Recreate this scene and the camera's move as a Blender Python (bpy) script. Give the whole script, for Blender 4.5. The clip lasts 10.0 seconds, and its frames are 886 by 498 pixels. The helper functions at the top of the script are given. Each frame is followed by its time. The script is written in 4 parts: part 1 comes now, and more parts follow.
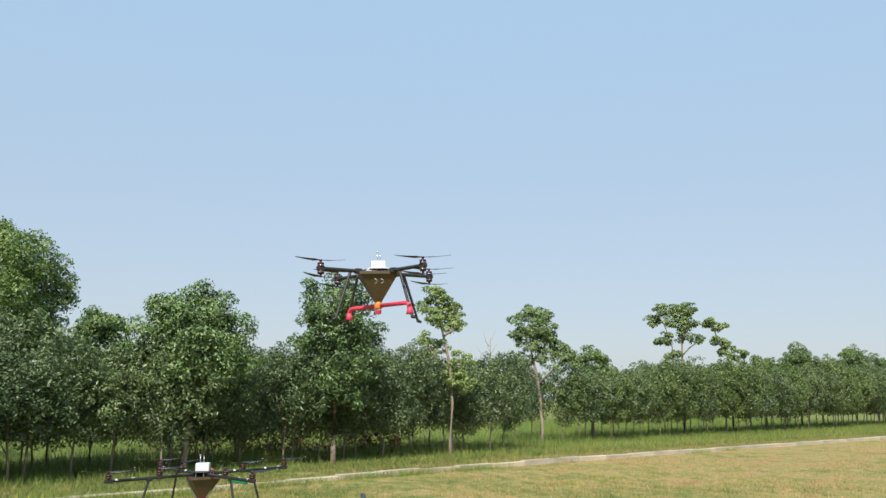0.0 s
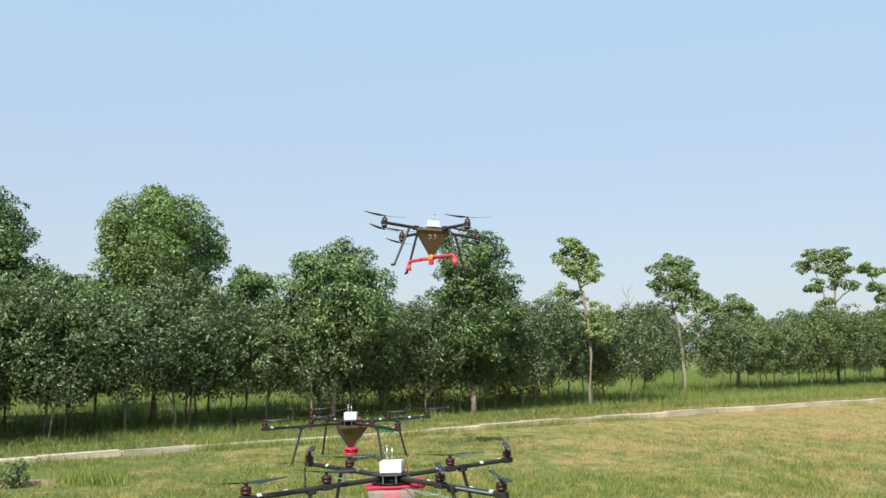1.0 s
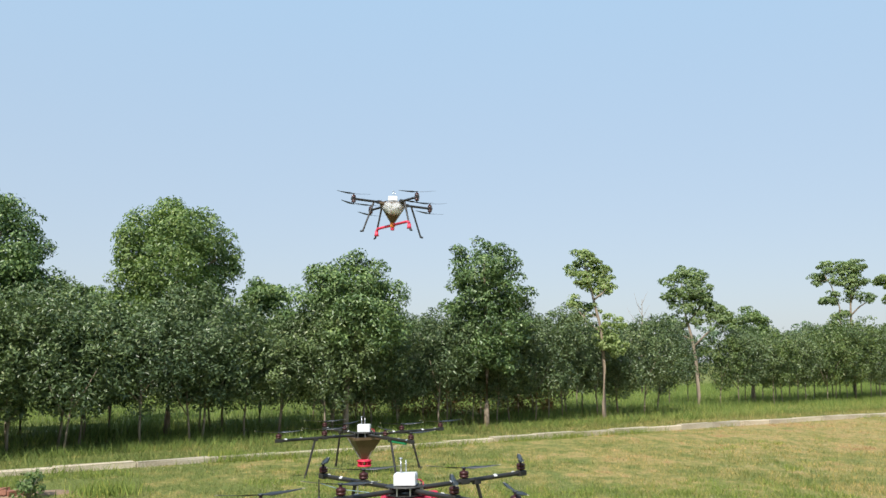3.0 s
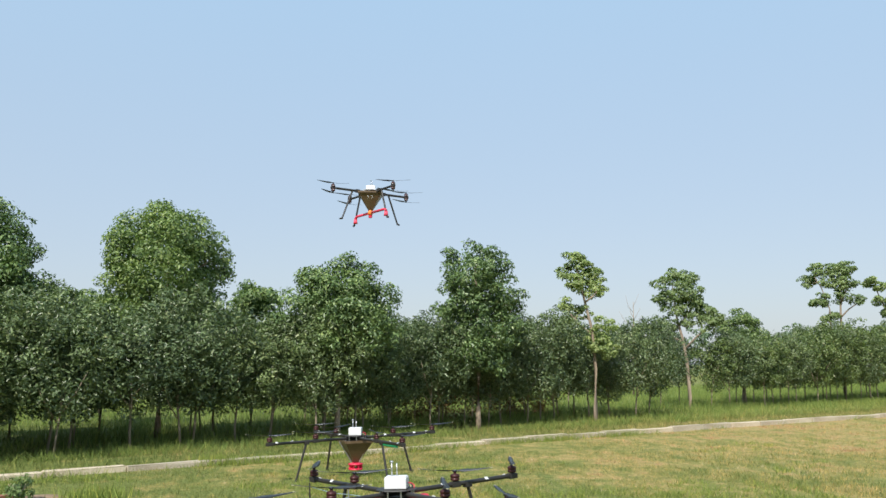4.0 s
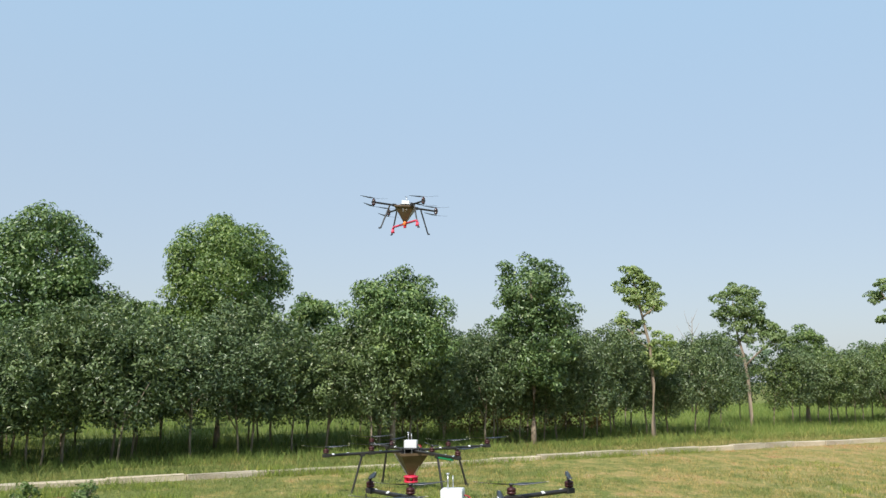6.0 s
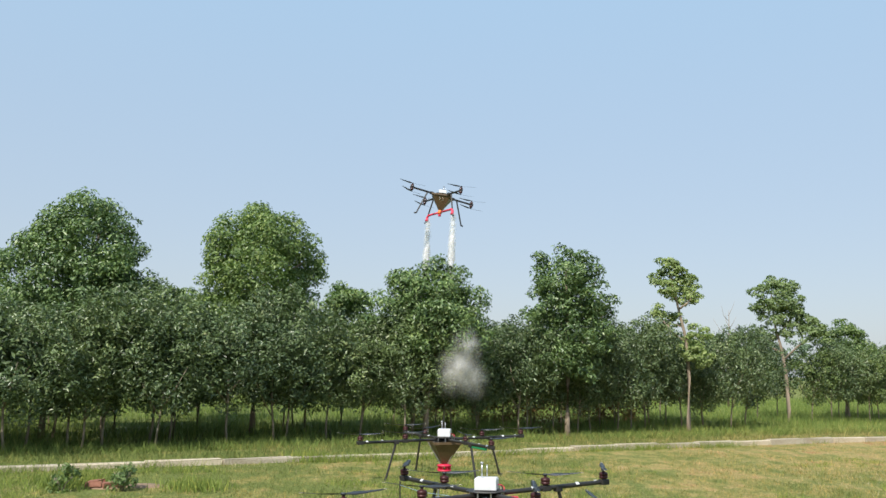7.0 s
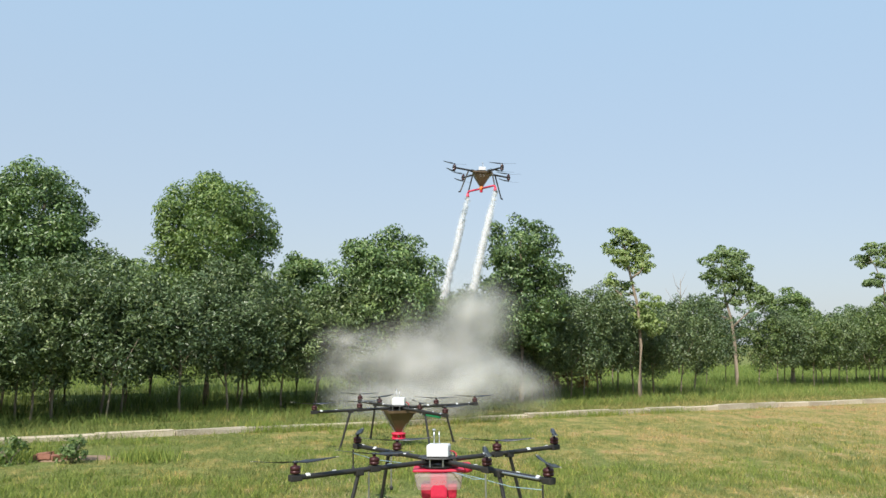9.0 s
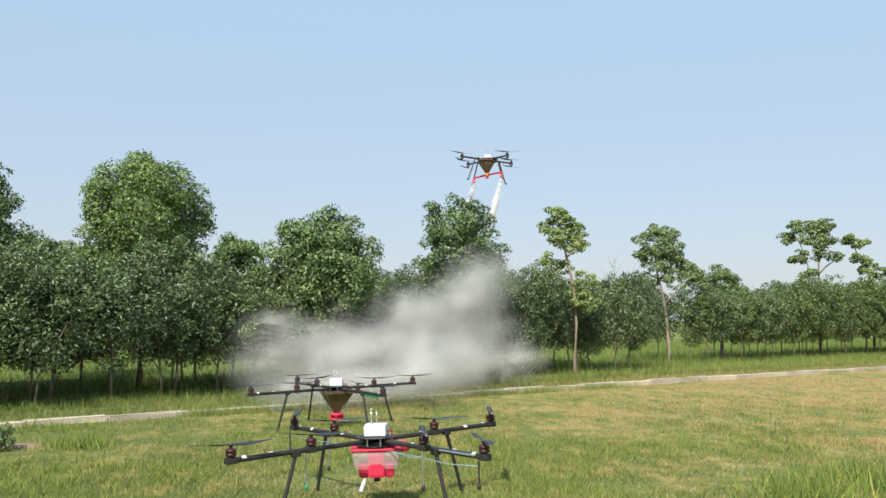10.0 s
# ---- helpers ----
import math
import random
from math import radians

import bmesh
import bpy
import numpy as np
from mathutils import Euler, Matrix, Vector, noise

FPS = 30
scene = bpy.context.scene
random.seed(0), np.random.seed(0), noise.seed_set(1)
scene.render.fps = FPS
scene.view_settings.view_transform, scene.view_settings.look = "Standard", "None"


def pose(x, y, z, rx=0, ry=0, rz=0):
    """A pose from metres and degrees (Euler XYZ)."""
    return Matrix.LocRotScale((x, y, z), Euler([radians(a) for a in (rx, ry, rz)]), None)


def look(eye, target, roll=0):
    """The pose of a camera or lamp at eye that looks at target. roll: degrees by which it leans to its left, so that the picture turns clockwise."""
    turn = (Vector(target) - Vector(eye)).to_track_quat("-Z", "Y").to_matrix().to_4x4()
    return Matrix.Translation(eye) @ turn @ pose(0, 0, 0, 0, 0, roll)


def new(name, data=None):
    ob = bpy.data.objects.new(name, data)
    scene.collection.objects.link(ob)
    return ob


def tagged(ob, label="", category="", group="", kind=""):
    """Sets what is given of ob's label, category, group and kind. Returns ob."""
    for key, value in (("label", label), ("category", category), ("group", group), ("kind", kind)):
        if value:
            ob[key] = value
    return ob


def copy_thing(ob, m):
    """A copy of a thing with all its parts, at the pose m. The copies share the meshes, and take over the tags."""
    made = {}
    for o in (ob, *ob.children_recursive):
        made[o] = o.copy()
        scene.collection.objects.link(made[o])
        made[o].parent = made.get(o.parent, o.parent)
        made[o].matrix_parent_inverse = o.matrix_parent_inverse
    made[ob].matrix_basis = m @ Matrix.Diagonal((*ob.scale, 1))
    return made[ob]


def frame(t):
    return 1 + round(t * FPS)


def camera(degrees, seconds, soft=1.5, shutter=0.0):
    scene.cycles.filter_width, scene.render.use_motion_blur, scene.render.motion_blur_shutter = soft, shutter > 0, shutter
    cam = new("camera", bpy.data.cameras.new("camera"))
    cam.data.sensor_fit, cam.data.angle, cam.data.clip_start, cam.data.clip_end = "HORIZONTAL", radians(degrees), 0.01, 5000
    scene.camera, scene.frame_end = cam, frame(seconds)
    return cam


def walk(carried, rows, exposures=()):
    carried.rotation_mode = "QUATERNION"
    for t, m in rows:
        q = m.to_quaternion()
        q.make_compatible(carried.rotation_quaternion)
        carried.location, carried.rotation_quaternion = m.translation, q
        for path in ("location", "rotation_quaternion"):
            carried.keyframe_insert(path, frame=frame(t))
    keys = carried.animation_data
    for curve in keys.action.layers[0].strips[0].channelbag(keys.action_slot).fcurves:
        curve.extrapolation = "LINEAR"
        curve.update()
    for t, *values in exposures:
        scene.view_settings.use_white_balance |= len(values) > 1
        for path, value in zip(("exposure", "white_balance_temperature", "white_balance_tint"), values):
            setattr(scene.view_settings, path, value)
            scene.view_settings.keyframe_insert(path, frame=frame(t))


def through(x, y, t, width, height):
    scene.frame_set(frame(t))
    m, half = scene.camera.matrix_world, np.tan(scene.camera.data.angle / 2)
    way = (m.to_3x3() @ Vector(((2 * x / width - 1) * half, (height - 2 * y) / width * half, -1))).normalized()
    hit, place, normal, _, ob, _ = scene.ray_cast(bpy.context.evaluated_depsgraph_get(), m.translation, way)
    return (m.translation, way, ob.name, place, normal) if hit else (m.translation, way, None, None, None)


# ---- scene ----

# ---- camera ----
cam = camera(54.75, 10.0, soft=1.5)
EYE = 1.31
CAMERA_ROWS = [
    (0, -0.004, 0.011, 0.052, -10.40, 9.87, -0.49), (0.5, -0.019, -0.014, 0.038, -5.93, 8.80, -0.18), (1, -0.019, 0.012, 0.034, -1.31, 6.72, -0.00),
    (1.5, -0.021, -0.008, 0.030, 0.02, 5.76, 0.14), (2, -0.022, -0.006, 0.032, 0.17, 5.94, 0.16), (2.5, -0.033, -0.010, 0.038, -0.09, 7.09, -0.05),
    (4, -0.021, -0.008, 0.040, -1.01, 7.68, 0.01), (4.5, -0.024, -0.008, 0.041, -1.04, 7.72, -0.01), (5, -0.034, -0.011, 0.031, -0.52, 7.94, -0.03),
    (5.5, -0.046, -0.010, 0.037, 1.22, 8.57, 0.17), (6, -0.035, -0.008, 0.022, 2.59, 8.62, -0.59), (7.5, -0.054, 0.007, 0.013, 5.33, 7.63, -1.32),
    (8, -0.047, 0.011, 0.018, 5.14, 7.56, -0.87), (8.5, -0.026, 0.003, 0.009, 3.70, 6.82, -1.07), (9, -0.017, 0.013, -0.000, 1.91, 6.02, -1.01),
    (9.5, -0.003, 0.005, 0.001, -0.19, 5.33, -0.61), (10, 0.000, 0.000, 0.000, -2.17, 4.72, -0.23),
]
walk(cam, [(t, pose(x, y, EYE + z, 90 + pitch, roll, yaw)) for t, x, y, z, yaw, pitch, roll in CAMERA_ROWS],
     [(0, 0.35), (0.5, 0.36), (1, 0.47), (1.5, 0.57), (2, 0.54), (2.5, 0.45), (4, 0.40), (5, 0.37), (6, 0.36), (7.5, 0.37), (9, 0.40), (10, 0.44)])

# ---- world and sun ----
SUN_ELEV, SUN_AZ = 47.0, -160.0  # azimuth clockwise from the view's forward axis, where the sun stands
world = bpy.data.worlds.new("sky")
scene.world = world
world.use_nodes = True
wn, wl = world.node_tree.nodes, world.node_tree.links
wn.clear()
sky = wn.new("ShaderNodeTexSky")
sky.sky_type = "NISHITA"
sky.sun_disc = False
sky.sun_elevation = radians(SUN_ELEV)
sky.sun_rotation = radians(SUN_AZ)
sky.air_density, sky.dust_density, sky.ozone_density = 1.0, 1.1, 1.2
hue = wn.new("ShaderNodeMixRGB")
hue.inputs[0].default_value = 0.72
coord = wn.new("ShaderNodeTexCoord")
axes = wn.new("ShaderNodeSeparateXYZ")
haze = wn.new("ShaderNodeValToRGB")  # pale summer haze, bluer higher up
for stop, value in zip(haze.color_ramp.elements, (((0.02), (0.395, 0.432, 0.484, 1)), ((0.42), (0.36, 0.515, 0.672, 1)))):
    stop.position, stop.color = value
gain = wn.new("ShaderNodeVectorMath")
gain.operation = "SCALE"
gain.inputs["Scale"].default_value = 10.0
wl.new(coord.outputs["Generated"], axes.inputs[0])
wl.new(axes.outputs["Z"], haze.inputs[0])
wl.new(haze.outputs[0], gain.inputs[0])
wl.new(gain.outputs[0], hue.inputs[2])
bg = wn.new("ShaderNodeBackground")
bg.inputs["Strength"].default_value = 0.11
out = wn.new("ShaderNodeOutputWorld")
wl.new(sky.outputs[0], hue.inputs[1])
wl.new(hue.outputs[0], bg.inputs[0])
wl.new(bg.outputs[0], out.inputs[0])

sun = new("sun", bpy.data.lights.new("sun", "SUN"))
sun.data.energy, sun.data.angle, sun.data.color = 4.3, radians(0.8), (1.0, 0.95, 0.86)
sx, sy, sz = math.sin(radians(SUN_AZ)) * math.cos(radians(SUN_ELEV)), math.cos(radians(SUN_AZ)) * math.cos(radians(SUN_ELEV)), math.sin(radians(SUN_ELEV))
sun.matrix_basis = look((sx * 30, sy * 30, sz * 30), (0, 0, 0))
scene.cycles.transparent_max_bounces = 256


# ---- materials ----
def material(name):
    m = bpy.data.materials.new(name)
    m.use_nodes = True
    nt = m.node_tree
    return m, nt, nt.nodes["Principled BSDF"]


def ramp(nt, fac, stops):
    r = nt.nodes.new("ShaderNodeValToRGB")
    while len(r.color_ramp.elements) < len(stops):
        r.color_ramp.elements.new(0.5)
    for e, (p, c) in zip(r.color_ramp.elements, stops):
        e.position, e.color = p, (*c, 1)
    nt.links.new(fac, r.inputs[0])
    return r.outputs[0]


def noise_tex(nt, scale, detail=4, rough=0.6, where="Object", stretch=None):
    n = nt.nodes.new("ShaderNodeTexNoise")
    n.inputs["Scale"].default_value, n.inputs["Detail"].default_value, n.inputs["Roughness"].default_value = scale, detail, rough
    if where == "Position":
        src = nt.nodes.new("ShaderNodeNewGeometry").outputs["Position"]
    else:
        src = nt.nodes.new("ShaderNodeTexCoord").outputs[where]
    if stretch:
        mp = nt.nodes.new("ShaderNodeMapping")
        mp.inputs["Scale"].default_value = stretch
        nt.links.new(src, mp.inputs[0])
        src = mp.outputs[0]
    nt.links.new(src, n.inputs["Vector"])
    return n.outputs["Fac"]


def mix(nt, fac, a, b, mode="MIX"):
    m = nt.nodes.new("ShaderNodeMixRGB")
    m.blend_type = mode
    for i, v in enumerate((fac, a, b)):
        if isinstance(v, (int, float)):
            m.inputs[i].default_value = v
        elif isinstance(v, tuple):
            m.inputs[i].default_value = (*v, 1)
        else:
            nt.links.new(v, m.inputs[i])
    return m.outputs[0]


def bump(nt, bsdf, height, strength=0.3, dist=0.01):
    b = nt.nodes.new("ShaderNodeBump")
    b.inputs["Strength"].default_value, b.inputs["Distance"].default_value = strength, dist
    nt.links.new(height, b.inputs["Height"])
    nt.links.new(b.outputs[0], bsdf.inputs["Normal"])


def plain(name, dark, light, rough=0.5, metal=0.0, scale=25, relief=0.15):
    """A paint, plastic or metal with fine mottling and scuffs at two scales."""
    m, nt, b = material(name)
    n = mix(nt, 0.5, noise_tex(nt, scale), noise_tex(nt, scale * 6, 3))
    nt.links.new(ramp(nt, n, [(0.3, dark), (0.7, light)]), b.inputs["Base Color"])
    r = nt.nodes.new("ShaderNodeMapRange")
    r.inputs["To Min"].default_value, r.inputs["To Max"].default_value = rough * 0.75, min(1, rough * 1.25)
    nt.links.new(n, r.inputs["Value"])
    nt.links.new(r.outputs[0], b.inputs["Roughness"])
    b.inputs["Metallic"].default_value = metal
    bump(nt, b, n, relief, 0.002)
    return m


def leaf_material(name, shades, gloss=0.42, through=0.28):
    """Leaves: each leaf has its own shade; light shines through a little."""
    m, nt, b = material(name)
    geo = nt.nodes.new("ShaderNodeNewGeometry")
    col = ramp(nt, geo.outputs["Random Per Island"], shades)
    big = ramp(nt, noise_tex(nt, 1.1, 3), [(0.32, (0.62, 0.66, 0.6)), (0.68, (1.25, 1.2, 1.0))])
    col = mix(nt, 1.0, col, big, "MULTIPLY")
    ob = nt.nodes.new("ShaderNodeObjectInfo")
    tone = ramp(nt, ob.outputs["Random"], [(0.0, (0.82, 0.86, 0.85)), (1.0, (1.12, 1.1, 0.95))])
    col = mix(nt, 1.0, col, tone, "MULTIPLY")
    nt.links.new(col, b.inputs["Base Color"])
    b.inputs["Roughness"].default_value = gloss
    t = nt.nodes.new("ShaderNodeBsdfTranslucent")
    nt.links.new(mix(nt, 1.0, col, (1.08, 1.2, 0.62), "MULTIPLY"), t.inputs["Color"])
    ms = nt.nodes.new("ShaderNodeMixShader")
    ms.inputs[0].default_value = through
    nt.links.new(b.outputs[0], ms.inputs[1])
    nt.links.new(t.outputs[0], ms.inputs[2])
    nt.links.new(ms.outputs[0], nt.nodes["Material Output"].inputs["Surface"])
    return m


def turf_colour(nt, lush=0.0):
    """Lawn colour by place: green growth, straw, bare reddish earth."""
    n1 = noise_tex(nt, 0.6, 6, 0.68, "Position", (1, 1, 0))
    n2 = noise_tex(nt, 4.5, 5, 0.65, "Position", (1, 1, 0))
    n = mix(nt, 0.3, mix(nt, 0.5, n1, n2), noise_tex(nt, 1.9, 3, 0.6, "Position", (1.6, 0.8, 0)))
    way = nt.nodes.new("ShaderNodeVectorMath")  # greener towards the near end of the row
    way.operation = "DOT_PRODUCT"
    way.inputs[1].default_value = (0.81, 0.586, 0)
    nt.links.new(nt.nodes.new("ShaderNodeNewGeometry").outputs["Position"], way.inputs[0])
    lusher = nt.nodes.new("ShaderNodeMapRange")
    lusher.inputs["From Min"].default_value, lusher.inputs["From Max"].default_value = 2.5, 16.0
    lusher.inputs["To Min"].default_value, lusher.inputs["To Max"].default_value = 0.06, -0.043
    nt.links.new(way.outputs["Value"], lusher.inputs["Value"])
    both = nt.nodes.new("ShaderNodeMath")
    nt.links.new(n, both.inputs[0])
    nt.links.new(lusher.outputs[0], both.inputs[1])
    off = nt.nodes.new("ShaderNodeVectorMath")  # meadow, not lawn, behind the nursery's first rows
    off.operation = "DOT_PRODUCT"
    off.inputs[1].default_value = (-0.586, 0.81, 0)
    nt.links.new(way.inputs[0].links[0].from_socket, off.inputs[0])
    meadow = nt.nodes.new("ShaderNodeMapRange")
    meadow.inputs["From Min"].default_value, meadow.inputs["From Max"].default_value = 14.0, 18.0
    meadow.inputs["To Min"].default_value, meadow.inputs["To Max"].default_value = 0.0, 0.12
    nt.links.new(off.outputs["Value"], meadow.inputs["Value"])
    total = nt.nodes.new("ShaderNodeMath")
    nt.links.new(both.outputs[0], total.inputs[0])
    nt.links.new(meadow.outputs[0], total.inputs[1])
    n = total.outputs[0]
    return ramp(nt, n, [(0.385 - lush, (0.40, 0.235, 0.118)), (0.428 - lush, (0.445, 0.34, 0.16)), (0.49 - lush, (0.315, 0.285, 0.105)), (0.565 - lush * 0.4, (0.18, 0.215, 0.068))])


def ground_material():
    m, nt, b = material("lawn_soil")
    col = turf_colour(nt)
    fine = ramp(nt, noise_tex(nt, 38, 4, 0.7, "Position"), [(0.34, (0.42, 0.44, 0.38)), (0.66, (1.25, 1.2, 1.1))])
    nt.links.new(mix(nt, 1.0, col, fine, "MULTIPLY"), b.inputs["Base Color"])
    b.inputs["Roughness"].default_value = 0.95
    b.inputs["Specular IOR Level"].default_value = 0.15
    bump(nt, b, noise_tex(nt, 30, 5, 0.7, "Position"), 0.8, 0.03)
    return m


def grass_material(name, lush, tint):
    m, nt, b = material(name)
    geo = nt.nodes.new("ShaderNodeNewGeometry")
    own = ramp(nt, geo.outputs["Random Per Island"], [(0.0, (0.7, 0.75, 0.7)), (0.75, (1.1, 1.1, 1.0)), (0.9, (1.6, 1.35, 1.2)), (1.0, (1.9, 1.5, 1.4))])
    col = mix(nt, 1.0, mix(nt, 1.0, turf_colour(nt, lush), own, "MULTIPLY"), tint, "MULTIPLY")
    nt.links.new(col, b.inputs["Base Color"])
    b.inputs["Roughness"].default_value = 0.75
    b.inputs["Specular IOR Level"].default_value = 0.2
    t = nt.nodes.new("ShaderNodeBsdfTranslucent")
    nt.links.new(col, t.inputs["Color"])
    ms = nt.nodes.new("ShaderNodeMixShader")
    ms.inputs[0].default_value = 0.3
    nt.links.new(b.outputs[0], ms.inputs[1])
    nt.links.new(t.outputs[0], ms.inputs[2])
    nt.links.new(ms.outputs[0], nt.nodes["Material Output"].inputs["Surface"])
    return m


def bark_material(name, dark, light):
    m, nt, b = material(name)
    n = mix(nt, 0.5, noise_tex(nt, 9, 5, 0.7, "Object", (6, 6, 1)), noise_tex(nt, 3, 3))
    nt.links.new(ramp(nt, n, [(0.3, dark), (0.7, light)]), b.inputs["Base Color"])
    b.inputs["Roughness"].default_value = 0.9
    bump(nt, b, n, 0.7, 0.01)
    return m


def concrete_material():
    m, nt, b = material("kerb_concrete")
    n = mix(nt, 0.5, noise_tex(nt, 2.2, 5, 0.65), noise_tex(nt, 40, 4, 0.7))
    col = ramp(nt, n, [(0.3, (0.26, 0.20, 0.13)), (0.5, (0.50, 0.43, 0.325)), (0.7, (0.62, 0.55, 0.43))])
    ob = nt.nodes.new("ShaderNodeObjectInfo")
    nt.links.new(mix(nt, 1.0, col, ramp(nt, ob.outputs["Random"], [(0, (0.8, 0.8, 0.8)), (1, (1.1, 1.08, 1.04))]), "MULTIPLY"), b.inputs["Base Color"])
    b.inputs["Roughness"].default_value = 0.92
    bump(nt, b, n, 0.6, 0.01)
    return m


def clear_plastic(name, colour, alpha):
    m, nt, b = material(name)
    b.inputs["Base Color"].default_value = (*colour, 1)
    b.inputs["Roughness"].default_value = 0.35
    n = nt.nodes.new("ShaderNodeMapRange")
    n.inputs["To Min"].default_value, n.inputs["To Max"].default_value = alpha - 0.12, alpha + 0.12
    nt.links.new(noise_tex(nt, 14), n.inputs["Value"])
    nt.links.new(n.outputs[0], b.inputs["Alpha"])
    return m


def cloud_material(name, inside, outside, reach, grain, uneven, tone):
    """Airborne powder: nested veils, thin outside and thicker inside, broken up by drifting density."""
    m, nt, b = material(name)
    nt.nodes.remove(b)
    d = nt.nodes.new("ShaderNodeBsdfDiffuse")
    t = nt.nodes.new("ShaderNodeBsdfTranslucent")
    for s in (d, t):
        s.inputs["Color"].default_value = (*tone, 1)
    ms = nt.nodes.new("ShaderNodeMixShader")
    ms.inputs[0].default_value = 0.5
    nt.links.new(d.outputs[0], ms.inputs[1])
    nt.links.new(t.outputs[0], ms.inputs[2])
    src = nt.nodes.new("ShaderNodeTexCoord").outputs["Object"]
    size = nt.nodes.new("ShaderNodeVectorMath")
    size.operation = "LENGTH"
    nt.links.new(src, size.inputs[0])
    fall = nt.nodes.new("ShaderNodeMapRange")
    fall.interpolation_type = "SMOOTHSTEP"
    fall.inputs["From Min"].default_value, fall.inputs["From Max"].default_value = 0.15 * reach, reach
    fall.inputs["To Min"].default_value, fall.inputs["To Max"].default_value = inside, outside
    nt.links.new(size.outputs["Value"], fall.inputs["Value"])
    dens = nt.nodes.new("ShaderNodeMapRange")
    dens.inputs["From Min"].default_value, dens.inputs["From Max"].default_value = 0.34, 0.70
    dens.inputs["To Min"].default_value, dens.inputs["To Max"].default_value = 1.0 - uneven, 1.0 + uneven * 0.8
    nt.links.new(noise_tex(nt, grain, 2.5, 0.5), dens.inputs["Value"])
    mul = nt.nodes.new("ShaderNodeMath")
    mul.operation = "MULTIPLY"
    nt.links.new(fall.outputs[0], mul.inputs[0])
    nt.links.new(dens.outputs[0], mul.inputs[1])
    own = nt.nodes.new("ShaderNodeMapRange")  # some clouds are thinner than others
    own.inputs["To Min"].default_value, own.inputs["To Max"].default_value = 0.55, 1.15
    nt.links.new(nt.nodes.new("ShaderNodeObjectInfo").outputs["Random"], own.inputs["Value"])
    mul2 = nt.nodes.new("ShaderNodeMath")
    mul2.operation = "MULTIPLY"
    nt.links.new(mul.outputs[0], mul2.inputs[0])
    nt.links.new(own.outputs[0], mul2.inputs[1])
    clear = nt.nodes.new("ShaderNodeBsdfTransparent")
    thin = nt.nodes.new("ShaderNodeMixShader")
    nt.links.new(mul2.outputs[0], thin.inputs[0])
    nt.links.new(clear.outputs[0], thin.inputs[1])
    nt.links.new(ms.outputs[0], thin.inputs[2])
    nt.links.new(thin.outputs[0], nt.nodes["Material Output"].inputs["Surface"])
    return m


M_GROUND = ground_material()
M_LAWN = grass_material("lawn_blades", 0.0, (1.0, 1.0, 1.0))
M_TALL = grass_material("meadow_blades", 0.18, (1.02, 1.18, 1.02))
M_WEED = grass_material("weed_blades", 0.16, (1.2, 1.28, 1.0))
M_VERGE = grass_material("verge_blades", 0.07, (0.92, 0.98, 0.98))
M_STRAW = plain("bleached_straw", (0.38, 0.31, 0.16), (0.54, 0.45, 0.26), 0.9, 0, 6)
M_KERB = concrete_material()
M_BARK = bark_material("grey_brown_bark", (0.161, 0.126, 0.094), (0.378, 0.301, 0.224))
M_STEM = bark_material("thin_stem_bark", (0.156, 0.126, 0.090), (0.360, 0.300, 0.216))
M_CAMPHOR = leaf_material("camphor_leaves", [(0.0, (0.085, 0.141, 0.058)), (0.5, (0.163, 0.244, 0.096)), (0.85, (0.240, 0.329, 0.130)), (1.0, (0.329, 0.391, 0.188))])
M_COOL = leaf_material("grey_green_camphor_leaves", [(0.0, (0.062, 0.112, 0.050)), (0.5, (0.125, 0.200, 0.088)), (0.85, (0.195, 0.282, 0.128)), (1.0, (0.29, 0.37, 0.19))], 0.38, 0.2)
# lit copy of the camphor leaves: sun and distance haze put into the colour
M_BRIGHT = leaf_material("camphor_leaves_painted_sunlit", [(0.0, (0.151, 0.218, 0.089)), (0.5, (0.249, 0.333, 0.156)), (1.0, (0.382, 0.448, 0.267))], 0.5, 0.32)
M_HEDGE = leaf_material("osmanthus_leaves", [(0.0, (0.073, 0.107, 0.056)), (0.55, (0.140, 0.198, 0.103)), (0.9, (0.213, 0.280, 0.156)), (1.0, (0.334, 0.365, 0.243))], 0.34, 0.2)
M_YOUNG = leaf_material("young_osmanthus_leaves", [(0.0, (0.077, 0.118, 0.050)), (0.55, (0.150, 0.214, 0.085)), (0.9, (0.217, 0.289, 0.126)), (1.0, (0.310, 0.321, 0.186))], 0.38, 0.24)
# aerial haze is put into this leaf colour: paler, greyer, bluer
M_FAR = leaf_material("distant_leaves_painted_haze", [(0.0, (0.13, 0.20, 0.15)), (1.0, (0.20, 0.28, 0.20))], 0.8, 0.1)
M_WEEDLEAF = leaf_material("weed_leaves", [(0.0, (0.10, 0.16, 0.06)), (0.6, (0.17, 0.25, 0.09)), (1.0, (0.26, 0.33, 0.15))], 0.6, 0.25)
M_BRUSH = leaf_material("dry_red_brush", [(0.0, (0.144, 0.068, 0.039)), (0.6, (0.240, 0.135, 0.070)), (1.0, (0.320, 0.255, 0.112))], 0.8, 0.1)
M_CARBON = plain("black_carbon_tube", (0.014, 0.013, 0.012), (0.034, 0.031, 0.028), 0.45)
M_BLACK = plain("black_plastic", (0.016, 0.015, 0.014), (0.036, 0.033, 0.03), 0.55)
M_BLADE = plain("carbon_propeller", (0.012, 0.014, 0.018), (0.03, 0.034, 0.042), 0.32)
M_MAROON = plain("dark_red_motor", (0.035, 0.010, 0.011), (0.075, 0.018, 0.018), 0.45, 0.3)
